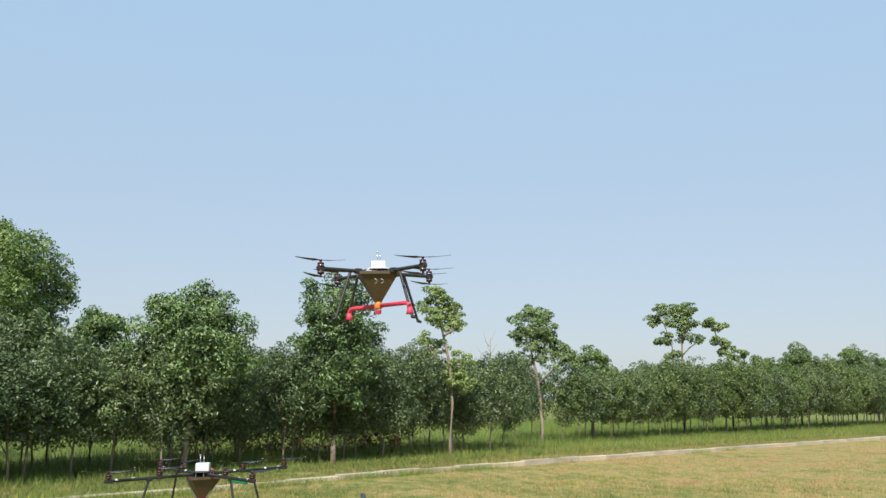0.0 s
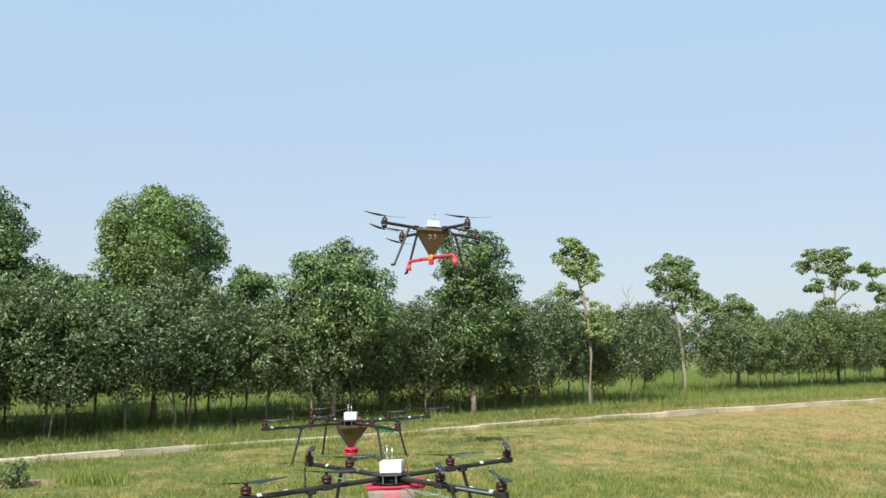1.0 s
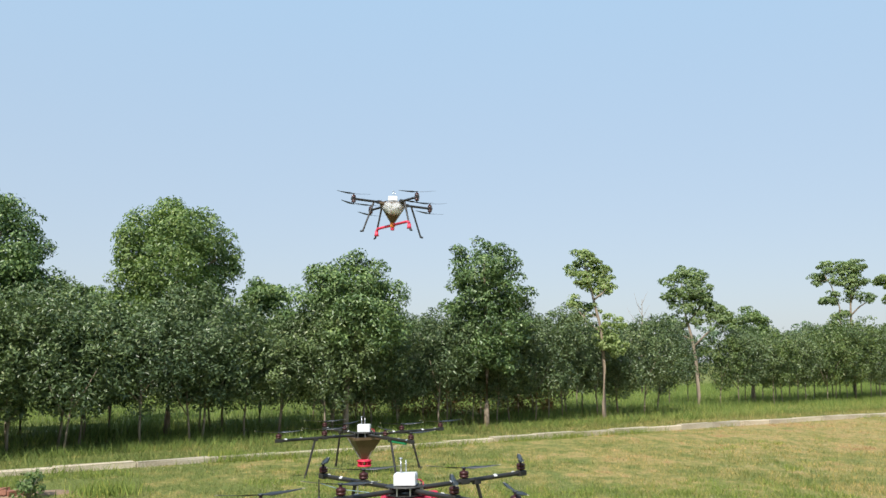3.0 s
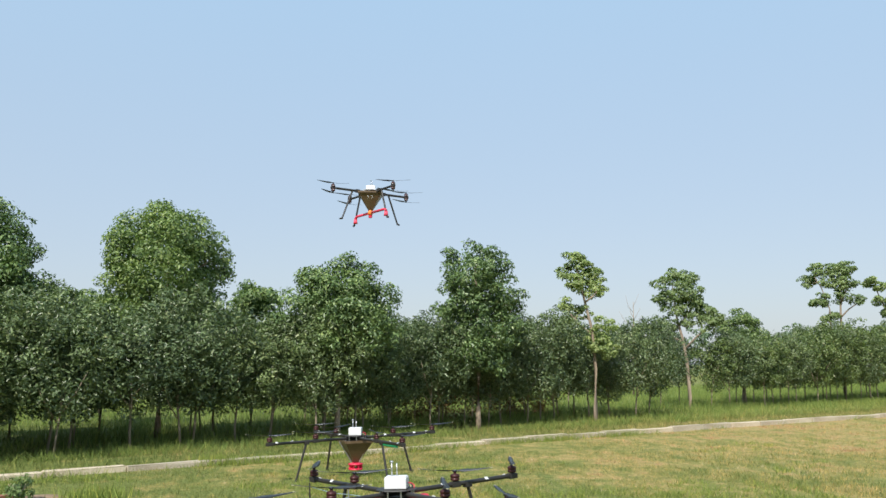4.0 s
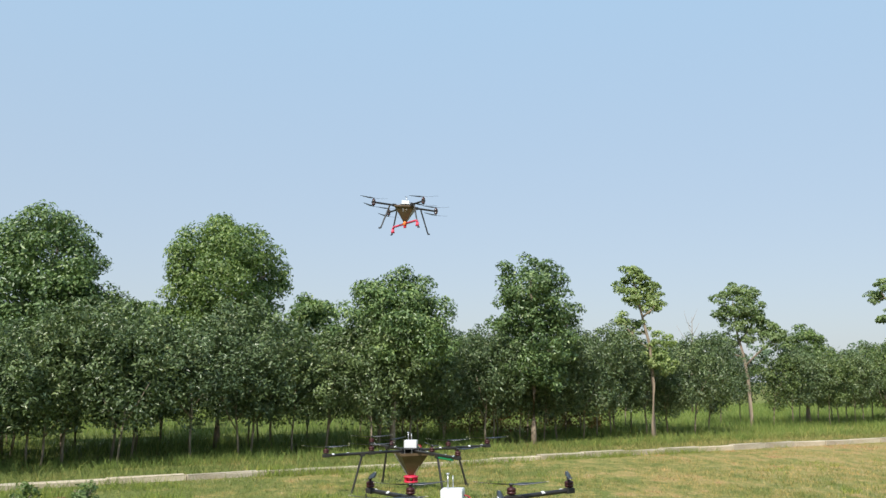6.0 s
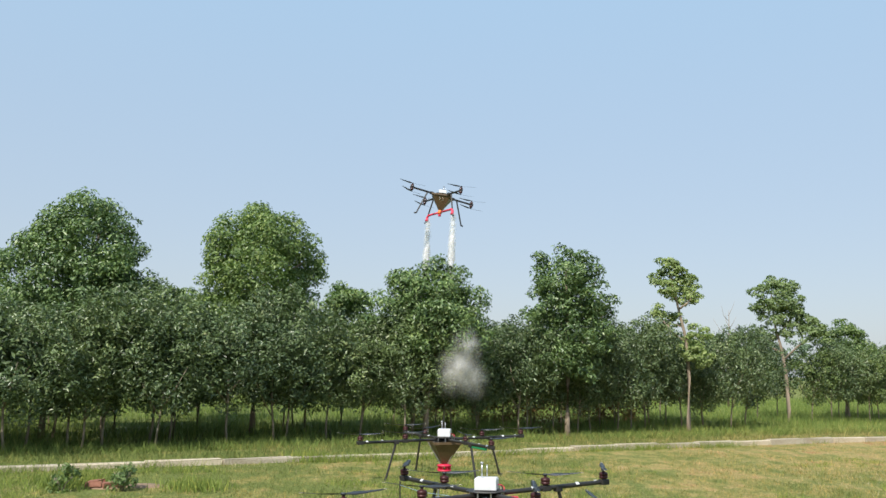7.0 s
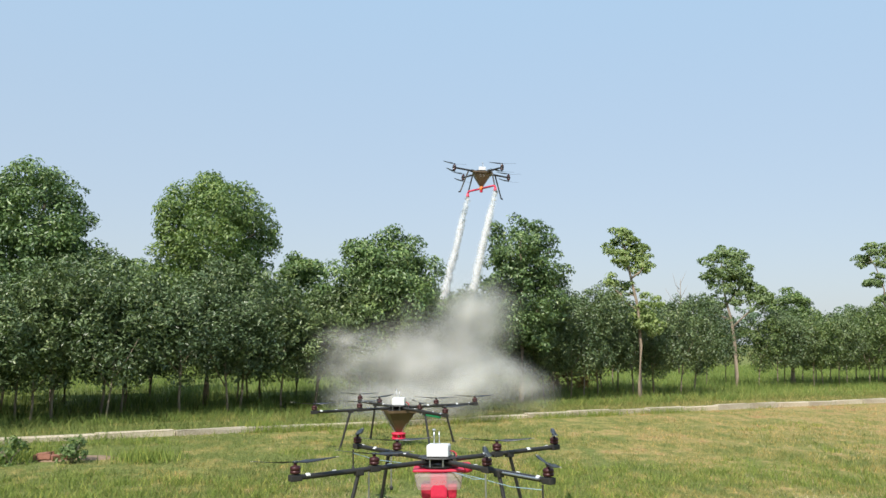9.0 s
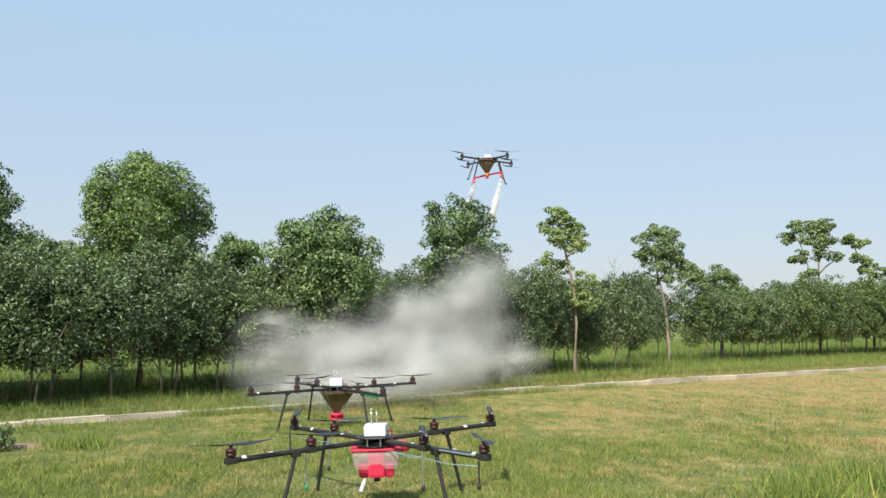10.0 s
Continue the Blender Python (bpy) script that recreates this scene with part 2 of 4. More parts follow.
M_STEEL = plain("bare_aluminium", (0.45, 0.45, 0.46), (0.68, 0.68, 0.70), 0.35, 0.9)
M_WHITE = plain("white_plastic", (0.60, 0.61, 0.62), (0.72, 0.72, 0.72), 0.5)
M_RED = plain("red_plastic", (0.55, 0.018, 0.055), (0.68, 0.035, 0.085), 0.42)
M_PIPE = plain("crimson_pipe", (0.66, 0.04, 0.085), (0.78, 0.065, 0.12), 0.45)
M_ORANGE = plain("orange_plastic", (0.78, 0.20, 0.03), (0.85, 0.28, 0.05), 0.45)
M_HOPPER = plain("brown_tinted_hopper", (0.075, 0.048, 0.026), (0.145, 0.096, 0.052), 0.4, 0, 9)
M_GREEN = plain("green_plastic", (0.015, 0.24, 0.09), (0.03, 0.33, 0.14), 0.4)
M_BLUE = plain("pale_blue_hose", (0.22, 0.34, 0.40), (0.32, 0.45, 0.50), 0.35)
M_TANK = clear_plastic("translucent_tank_plastic", (0.74, 0.58, 0.61), 0.36)
M_YELLOW = plain("pale_yellow_plastic", (0.70, 0.62, 0.35), (0.80, 0.74, 0.5), 0.5)
M_EARTH = plain("bare_reddish_earth", (0.200, 0.123, 0.077), (0.304, 0.217, 0.140), 0.95, 0, 14, 0.8)
M_BRICK = plain("broken_red_brick", (0.210, 0.080, 0.051), (0.315, 0.144, 0.093), 0.9, 0, 20, 0.6)
M_CLOUD = cloud_material("airborne_powder", 0.112, 0.0, 1.0, 1.9, 0.95, (0.76, 0.75, 0.71))
M_BURST = cloud_material("dense_powder", 0.2, 0.0, 1.0, 1.6, 0.8, (0.8, 0.79, 0.76))
M_JET = cloud_material("falling_powder", 0.72, 0.10, 1.0, 1.0, 0.06, (0.96, 0.96, 0.96))


# ---- mesh helpers ----
def part(name, bm, mat, parent=None, label=""):
    """Links a bmesh as one mesh object, under a thing or a part."""
    me = bpy.data.meshes.new(name)
    bm.to_mesh(me)
    bm.free()
    me.materials.append(mat)
    ob = new(name, me)
    if parent is not None:
        ob.parent = parent
    if label:
        ob["label"] = label
    return ob


def shared(name, me, parent, m, label=""):
    ob = new(name, me)
    ob.parent = parent
    ob.matrix_basis = m
    if label:
        ob["label"] = label
    return ob


def empty(name, m, label, category, group="", kind=""):
    ob = new(name)
    ob.matrix_basis = m
    return tagged(ob, label, category, group, kind)


def frame_to(p, q):
    p, q = Vector(p), Vector(q)
    return Matrix.Translation(p) @ (q - p).to_track_quat("Z", "Y").to_matrix().to_4x4(), (q - p).length


def tube(bm, p, q, r0, r1=None, seg=12, caps=True):
    """A round bar from p to q."""
    r1 = r0 if r1 is None else r1
    m, length = frame_to(p, q)
    rings = []
    for z, r in ((0, r0), (length, r1)):
        rings.append([bm.verts.new(m @ Vector((r * math.cos(2 * math.pi * i / seg), r * math.sin(2 * math.pi * i / seg), z))) for i in range(seg)])
    for i in range(seg):
        f = bm.faces.new((rings[0][i], rings[0][(i + 1) % seg], rings[1][(i + 1) % seg], rings[1][i]))
        f.smooth = True
    if caps:
        for f in (bm.faces.new(rings[0][::-1]), bm.faces.new(rings[1])):
            for e in f.edges:
                e.smooth = False


def bent_tube(bm, pts, radii, seg=10):
    """A round bar along a bent line."""
    pts = [Vector(p) for p in pts]
    rings = []
    for i, p in enumerate(pts):
        d = (pts[min(i + 1, len(pts) - 1)] - pts[max(i - 1, 0)]).normalized()
        q = d.to_track_quat("Z", "Y").to_matrix()
        r = radii[i] if isinstance(radii, (list, tuple)) else radii
        rings.append([bm.verts.new(p + q @ Vector((r * math.cos(2 * math.pi * k / seg), r * math.sin(2 * math.pi * k / seg), 0))) for k in range(seg)])
    for a, b in zip(rings, rings[1:]):
        for k in range(seg):
            f = bm.faces.new((a[k], a[(k + 1) % seg], b[(k + 1) % seg], b[k]))
            f.smooth = True
    bm.faces.new(rings[0][::-1])
    bm.faces.new(rings[-1])


def lathe(bm, profile, m=None, seg=20):
    """A turned shape from (radius, height) rows."""
    m = m or Matrix()
    rings = [[bm.verts.new(m @ Vector((r * math.cos(2 * math.pi * k / seg), r * math.sin(2 * math.pi * k / seg), z))) for k in range(seg)] for r, z in profile]
    for a, b in zip(rings, rings[1:]):
        for k in range(seg):
            f = bm.faces.new((a[k], a[(k + 1) % seg], b[(k + 1) % seg], b[k]))
            f.smooth = True
    bm.faces.new(rings[0][::-1])
    bm.faces.new(rings[-1])


def block(bm, size, m=None, bevel=0.004, taper=1.0):
    """A box with bevelled edges; taper narrows its foot."""
    tmp = bmesh.new()
    bmesh.ops.create_cube(tmp, size=1)
    for v in tmp.verts:
        k = taper if v.co.z < 0 else 1
        v.co = Vector((v.co.x * size[0] * k, v.co.y * size[1] * k, v.co.z * size[2]))
    if bevel:
        bmesh.ops.bevel(tmp, geom=tmp.edges[:], offset=bevel, segments=2, affect="EDGES", profile=0.6)
    if m is not None:
        bmesh.ops.transform(tmp, matrix=m, verts=tmp.verts)
    me = bpy.data.meshes.new("tmp")
    tmp.to_mesh(me)
    tmp.free()
    bm.from_mesh(me)
    bpy.data.meshes.remove(me)


def array_mesh(name, verts, faces, mat):
    """A mesh from numpy arrays, all faces with the same count of corners."""
    me = bpy.data.meshes.new(name)
    n = faces.shape[1]
    me.vertices.add(len(verts))
    me.vertices.foreach_set("co", verts.astype(np.float32).ravel())
    me.loops.add(faces.size)
    me.loops.foreach_set("vertex_index", faces.astype(np.int32).ravel())
    me.polygons.add(len(faces))
    me.polygons.foreach_set("loop_start", np.arange(0, faces.size, n, dtype=np.int32))
    me.polygons.foreach_set("loop_total", np.full(len(faces), n, dtype=np.int32))
    me.update(calc_edges=True)
    me.validate()
    me.materials.append(mat)
    return me


def unit(v):
    return v / np.maximum(np.linalg.norm(v, axis=1, keepdims=True), 1e-9)


def leaves(rng, centres, out, size, width=0.42, loose=0.5, up=0.35):
    """Folded, pointed leaves facing out of their tuft: four corners and two faces each."""
    n = len(centres)
    normal = unit(rng.normal(size=(n, 3)) * loose + out + np.array([0, 0, up]))
    axis = rng.normal(size=(n, 3)) + np.array([0, 0, -0.5])
    axis = unit(axis - normal * (axis * normal).sum(1, keepdims=True))
    side = np.cross(normal, axis)
    s = size * rng.uniform(0.65, 1.25, (n, 1))
    base, tip = centres - axis * s * 0.5, centres + axis * s * 0.5 - normal * s * 0.12
    left = centres + side * s * width * 0.5 + normal * s * 0.06
    right = centres - side * s * width * 0.5 + normal * s * 0.06
    verts = np.stack([base, left, tip, right], 1).reshape(-1, 3)
    k = np.arange(n)[:, None] * 4
    return verts, np.concatenate([k + [0, 1, 2], k + [0, 2, 3]], 1).reshape(-1, 3)


def crown_mesh(name, blobs, count, size, mat, seed, tuft=0.16, per=60, width=0.42, loose=0.5, squash=0.85, fill=0.16):
    """A leafy crown: domed tufts of leaves over the outside of a few blobs (x, y, z, radius), dark gaps between them, a thin filling inside."""
    rng = np.random.default_rng(seed)
    b = np.array(blobs, float)
    share = b[:, 3] ** 2
    k = max(3, int(count * (1 - fill)) // per)
    which = rng.choice(len(b), k * 3, p=share / share.sum())
    d = unit(rng.normal(size=(len(which), 3)) + np.array([0, 0, 0.15]))
    r = b[which, 3] * (0.93 + 0.13 * rng.normal(size=len(which))) - tuft * 0.45
    cc = b[which, :3] + d * np.maximum(r, 0)[:, None]
    deep = np.max(b[None, :, 3] - np.linalg.norm(cc[:, None] - b[None, :, :3], axis=2), axis=1)  # how far under the outside
    order = np.argsort(deep + 0.22 * rng.random(len(deep)))[:k]
    cc, d = cc[order], d[order]
    radius = tuft * rng.uniform(0.6, 1.35, k)
    pick = rng.choice(k, int(count * (1 - fill)), p=radius ** 2 / (radius ** 2).sum())
    ball = unit(rng.normal(size=(len(pick), 3)) + d[pick] * 0.55 + np.array([0, 0, 0.45]))
    reach = radius[pick] * rng.uniform(0.55, 1.12, len(pick))
    pts = cc[pick] + ball * reach[:, None] * np.array([1.1, 1.1, squash])
    v1, f1 = leaves(rng, pts, ball, size, width, loose)
    n = int(count * fill)
    which = rng.choice(len(b), n, p=share / share.sum())
    inside = unit(rng.normal(size=(n, 3)))
    v2, f2 = leaves(rng, b[which, :3] + inside * (b[which, 3] * 0.72 * rng.random(n) ** 0.4)[:, None], inside, size * 1.25, width, 1.0)
    return array_mesh(name, np.concatenate([v1, v2]), np.concatenate([f1, f2 + len(v1)]), mat)


# ---- ground, kerb, grass ----
U, N = Vector((0.81, 0.586, 0)), Vector((-0.586, 0.81, 0))  # along the kerb, and away from the camera
KERB = 11.5


def kerb_line(s):
    """How far off the kerb stands at s along it: straight, then bending a little towards the lawn."""
    return KERB + 0.06 - 0.045 * np.maximum(0.0, np.asarray(s) - 16.0) + 0.0006 * np.maximum(0.0, np.asarray(s) - 30.0) ** 2


def at(s, d, z=0.0):
    p = U * s + N * d
    return Vector((p.x, p.y, z))


def build_ground():
    bm = bmesh.new()
    xs = [-3000, -300, -60] + [-40 + 1.0 * i for i in range(111)] + [100, 300, 3000]
    ys = [-3000, -300, -40, -10, 0] + [2 + 1.0 * i for i in range(70)] + [90, 160, 400, 3000]
    grid = []
    for y in ys:
        row = []
        for x in xs:
            near = abs(x) < 80 and -5 < y < 80
            z = (noise.noise(Vector((x * 0.35, y * 0.35, 0))) * 0.025 - 0.02) if near else 0.0
            row.append(bm.verts.new((x, y, z)))
        grid.append(row)
    for a, b in zip(grid, grid[1:]):
        for i in range(len(xs) - 1):
            bm.faces.new((a[i], a[i + 1], b[i + 1], b[i])).smooth = True
    tagged(part("ground", bm, M_GROUND), "patchy green and straw-coloured lawn with bare earth", "ground", kind="structure")


def build_kerb():
    kerb = empty("kerb", Matrix(), "low pale concrete kerb along the edge of the lawn", "kerb", kind="structure")
    rng = random.Random(4)
    meshes = []
    for k in range(4):
        bm = bmesh.new()
        block(bm, (0.985, 0.14, 0.26), None, 0.012)
        for v in bm.verts:
            v.co += Vector((rng.uniform(-1, 1), rng.uniform(-1, 1), rng.uniform(-1, 1))) * 0.006
        me = bpy.data.meshes.new("kerb_stone")
        bm.to_mesh(me)
        bm.free()
        me.materials.append(M_KERB)
        meshes.append(me)
    turn = math.degrees(math.atan2(U.y, U.x))
    for i in range(-16, 70):
        p = at(i + rng.uniform(-0.005, 0.005), float(kerb_line(i)) + rng.uniform(-0.015, 0.015), (-0.085 if i < 10 else -0.055) + rng.uniform(-0.012, 0.012))
        shared("kerb_stone", meshes[i % 4], kerb, pose(p.x, p.y, p.z, rng.uniform(-1.0, 1.0), rng.uniform(-0.25, 0.25), turn + rng.uniform(-0.5, 0.5) - (2.4 if 16 < i < 46 else 0)))


def blades(rng, xy, height, width, lean=0.35):
    """Pointed grass blades, one face each, standing at the given places."""
    n = len(xy)
    h = height * rng.uniform(0.45, 1.3, n)
    a = rng.uniform(0, 2 * np.pi, n)
    w = np.stack([np.cos(a), np.sin(a), np.zeros(n)], 1) * (width * rng.uniform(0.6, 1.3, n))[:, None]
    base = np.concatenate([xy, np.full((n, 1), -0.03)], 1)
    tip = base + np.stack([rng.normal(size=n) * lean * h, rng.normal(size=n) * lean * h, h + 0.03], 1)
    v = np.stack([base - w, base + w, tip], 1).reshape(-1, 3)
    return v, np.arange(3 * n).reshape(-1, 3)


def wedge(rng, n, near, far, a0=-42, a1=40):
    """Places on the ground in front of the camera, denser near it."""
    az = np.radians(rng.uniform(a0, a1, n))
    r = near * (far / near) ** rng.random(n)
    return np.stack([r * np.sin(az), r * np.cos(az)], 1)


def depth(xy):
    return xy @ np.array([N.x, N.y])


def along(xy):
    return xy @ np.array([U.x, U.y])


def patchy(xy, scale, seed):
    return np.array([noise.noise(Vector((x * scale, y * scale, seed))) for x, y in xy])


def build_grass():
    rng = np.random.default_rng(11)
    xy = wedge(rng, 330000, 5.5, 40)
    xy = xy[depth(xy) < kerb_line(along(xy)) - 0.1]
    keep = patchy(xy, 0.8, 3.0) + 0.6 * patchy(xy, 3.1, 4.0) + rng.normal(size=len(xy)) * 0.2 > -0.2
    v, f = blades(rng, xy[keep], 0.019, 0.005, 1.2)
    tagged(new("lawn_grass", array_mesh("lawn_grass", v, f, M_LAWN)), "short dry and green lawn grass", "grass", kind="stuff")
    # longer tufts in the lawn, many on the shaded side
    xy = wedge(rng, 9000, 6, 26)
    xy = xy[depth(xy) < kerb_line(along(xy)) - 0.15]
    chance = patchy(xy, 0.5, 9.0) + 0.5 * patchy(xy, 1.7, 12.0) + (-along(xy) + 6.5) * 0.05
    xy = xy[chance + rng.normal(size=len(xy)) * 0.12 > 0.16]
    tuft = np.repeat(xy, 18, axis=0) + rng.normal(size=(len(xy) * 18, 2)) * 0.055
    v, f = blades(rng, tuft, 0.045, 0.0045, 0.9)
    tagged(new("grass_tufts", array_mesh("grass_tufts", v, f, M_WEED)), "tufts of longer green grass in the lawn", "grass", kind="stuff")
    # bleached straw lying in the lawn
    xy = wedge(rng, 2600, 6, 24)
    xy = xy[(depth(xy) < kerb_line(along(xy)) - 0.15) & (patchy(xy, 0.55, 31.0) > 0.08)]
    straw = np.repeat(xy, 10, axis=0) + rng.normal(size=(len(xy) * 10, 2)) * 0.06
    v, f = blades(rng, straw, 0.022, 0.0026, 1.7)
    tagged(new("dry_straw", array_mesh("dry_straw", v, f, M_STRAW)), "wisps of bleached straw in the lawn", "straw", kind="stuff")
    # a ragged fringe against the kerb
    s = rng.uniform(-12, 60, 14000)
    d = kerb_line(s) - 0.1 - 0.22 * rng.random(14000) ** 2
    xy = np.outer(s, [U.x, U.y]) + np.outer(d, [N.x, N.y])
    xy = xy[patchy(xy, 0.7, 14.0) + rng.normal(size=len(xy)) * 0.2 > -0.03 + 0.04 * np.maximum(0, s - 7)]
    v, f = blades(rng, np.repeat(xy, 3, axis=0) + rng.normal(size=(len(xy) * 3, 2)) * 0.03, 0.10, 0.0045, 0.7)
    tagged(new("kerb_fringe", array_mesh("kerb_fringe", v, f, M_WEED)), "ragged fringe of grass growing against the kerb", "grass", kind="stuff")
    # a verge of short, half-dry growth between the kerb and the trees
    s, e = rng.uniform(-14, 62, 120000), 0.1 + 2.6 * rng.random(120000)
    xy = np.outer(s, [U.x, U.y]) + np.outer(kerb_line(s) + e, [N.x, N.y])
    xy = xy[patchy(xy, 0.9, 7.0) + rng.normal(size=len(xy)) * 0.3 > -0.25]
    v, f = blades(rng, xy, 0.075, 0.006, 0.9)
    tagged(new("verge_grass", array_mesh("verge_grass", v, f, M_VERGE)), "short half-dry grass on the verge past the kerb", "grass", kind="stuff")
    # tall meadow grass under and behind the trees
    s, e = rng.uniform(-14, 62, 210000), 1.7 + 21 * rng.random(210000) ** 1.7
    xy = np.outer(s, [U.x, U.y]) + np.outer(kerb_line(s) + e, [N.x, N.y])
    keep = patchy(xy, 0.6, 5.0) + rng.normal(size=len(xy)) * 0.3 > -0.35
    xy, e = xy[keep], e[keep]
    low = np.where(e < 3.0, 0.6, 1.0) * (1 + 0.5 * patchy(xy, 0.3, 21.0))
    v, f = blades(rng, xy, 0.22, 0.007, 0.4)
    v[:, 2] = (v[:, 2].reshape(-1, 3) * low[:, None]).ravel()
    tagged(new("meadow_grass", array_mesh("meadow_grass", v, f, M_TALL)), "tall bright green meadow grass under the trees", "grass", kind="stuff")


def build_weed(x, y, r, h, count, seed, label):
    rng = np.random.default_rng(seed)
    xy = rng.normal(size=(count, 2)) * r * 0.5
    v, f = blades(rng, xy, h, 0.009, 0.38)
    ob = new("weed_clump", array_mesh("weed_clump", v, f, M_WEED))
    ob.matrix_basis = pose(x, y, 0)
    tagged(ob, label, "weeds", kind="stuff")


def build_leafy_weed(x, y, r, h, seed):
    thing = empty("leafy_weed", pose(x, y, 0), "low dark green leafy weed growing in the lawn", "weeds", "weeds in the lawn")
    bm = bmesh.new()
    rng = random.Random(seed)
    for k in range(6):
        a = k * 1.05 + rng.random()
        bent_tube(bm, [(0, 0, -0.03), (r * 0.3 * math.cos(a), r * 0.3 * math.sin(a), h * 0.5), (r * 0.7 * math.cos(a), r * 0.7 * math.sin(a), h * 0.9)], [0.006, 0.005, 0.003], 5)
    part("stem", bm, M_STEM, thing)
    me = crown_mesh("foliage", [(0, 0, h * 0.55, r)], 420, 0.05, M_WEEDLEAF, seed, 0.06, 20)
    shared("foliage", me, thing, Matrix())


def build_earth(x, y, a, b, turn, seed):
    """A low irregular patch of bare reddish earth."""
    bm = bmesh.new()
    rings = []
    for r in (0.0, 0.5, 0.8, 1.0):
        ring = []
        for k in range(22):
            t = 2 * math.pi * k / 22
            w = r * (1 + 0.35 * noise.noise(Vector((math.cos(t) * 1.3, math.sin(t) * 1.3, seed))))
            z = 0.008 * (1 - r * r) - 0.035 * (r == 1.0) + 0.006 * noise.noise(Vector((w * 4 * math.cos(t), w * 4 * math.sin(t), seed + 5)))
            ring.append(bm.verts.new((a * w * math.cos(t), b * w * math.sin(t), z)))
        rings.append(ring)
    for p, q in zip(rings, rings[1:]):
        for k in range(22):
            bm.faces.new((p[k], p[(k + 1) % 22], q[(k + 1) % 22], q[k])).smooth = True
    ob = part("bare_earth", bm, M_EARTH)
    ob.matrix_basis = pose(x, y, 0.004, 0, 0, turn)
    tagged(ob, "patch of bare reddish earth in the lawn", "earth", kind="stuff")


def build_bricks():
    rng = random.Random(8)
    for k, (x, y, z, t) in enumerate([(-4.38, 8.84, 0.035, 12), (-4.25, 8.9, 0.03, 50), (-4.44, 8.98, 0.03, -15)]):
        bm = bmesh.new()
        block(bm, (0.21, 0.1, 0.055), None, 0.006)
        for v in bm.verts:
            if v.co.x > 0.05 and k != 1:
                v.co += Vector((-0.06 + rng.uniform(-0.02, 0.02), rng.uniform(-0.01, 0.01), rng.uniform(-0.01, 0.01)))
        ob = part("brick", bm, M_BRICK)
        ob.matrix_basis = pose(x, y, z, rng.uniform(-8, 8), rng.uniform(-8, 8), t)
        tagged(ob, "broken red brick lying in the grass", "brick", "brick rubble")


# ---- trees ----
def hedge_tree(name, seed, height, width, count=6200, leaf=0.076, mat=None, label="young dark green osmanthus tree with a thin stem"):
    """A young osmanthus: thin stem, a few limbs, a dense oval crown."""
    rng = random.Random(seed)
    thing = empty(name, Matrix(), label, "tree", "nursery row of young trees")
    bm = bmesh.new()
    bend = rng.uniform(-0.06, 0.06)
    bent_tube(bm, [(0, 0, -0.06), (bend * 0.4, 0.02, 0.3), (bend, 0, 0.75), (bend * 0.5, 0.01, height * 0.72)], [0.021, 0.018, 0.016, 0.007], 8)
    part("trunk", bm, M_STEM, thing)
    for k in range(3):
        bm = bmesh.new()
        a = k * 2.1 + rng.random()
        z = 0.5 + 0.17 * k
        bent_tube(bm, [(bend, 0, z), (bend + 0.2 * math.cos(a), 0.2 * math.sin(a), z + 0.28), (bend + 0.42 * math.cos(a), 0.42 * math.sin(a), z + 0.7)], [0.012, 0.009, 0.004], 6)
        part("limb", bm, M_STEM, thing)
    w = width / 2
    blobs = [(0, 0, 1.08, w * 0.66), (rng.uniform(-0.15, 0.15), rng.uniform(-0.1, 0.1), 1.4, w), (rng.uniform(-0.2, 0.2), rng.uniform(-0.15, 0.15), height - w * 0.75, w * 0.78)]
    for k in range(4):
        a = rng.uniform(0, 6.28)
        blobs.append((w * 0.6 * math.cos(a), w * 0.6 * math.sin(a), rng.uniform(1.0, height - 0.3), w * rng.uniform(0.35, 0.55)))
    blobs.append((rng.uniform(-0.3, 0.3), rng.uniform(-0.3, 0.3), height - 0.25, w * 0.3))
    shared("crown", crown_mesh("crown", blobs, count, leaf, mat or M_HEDGE, seed, 0.13, 30, 0.38, 0.75, 1.1, 0.2), thing, Matrix())
    return thing


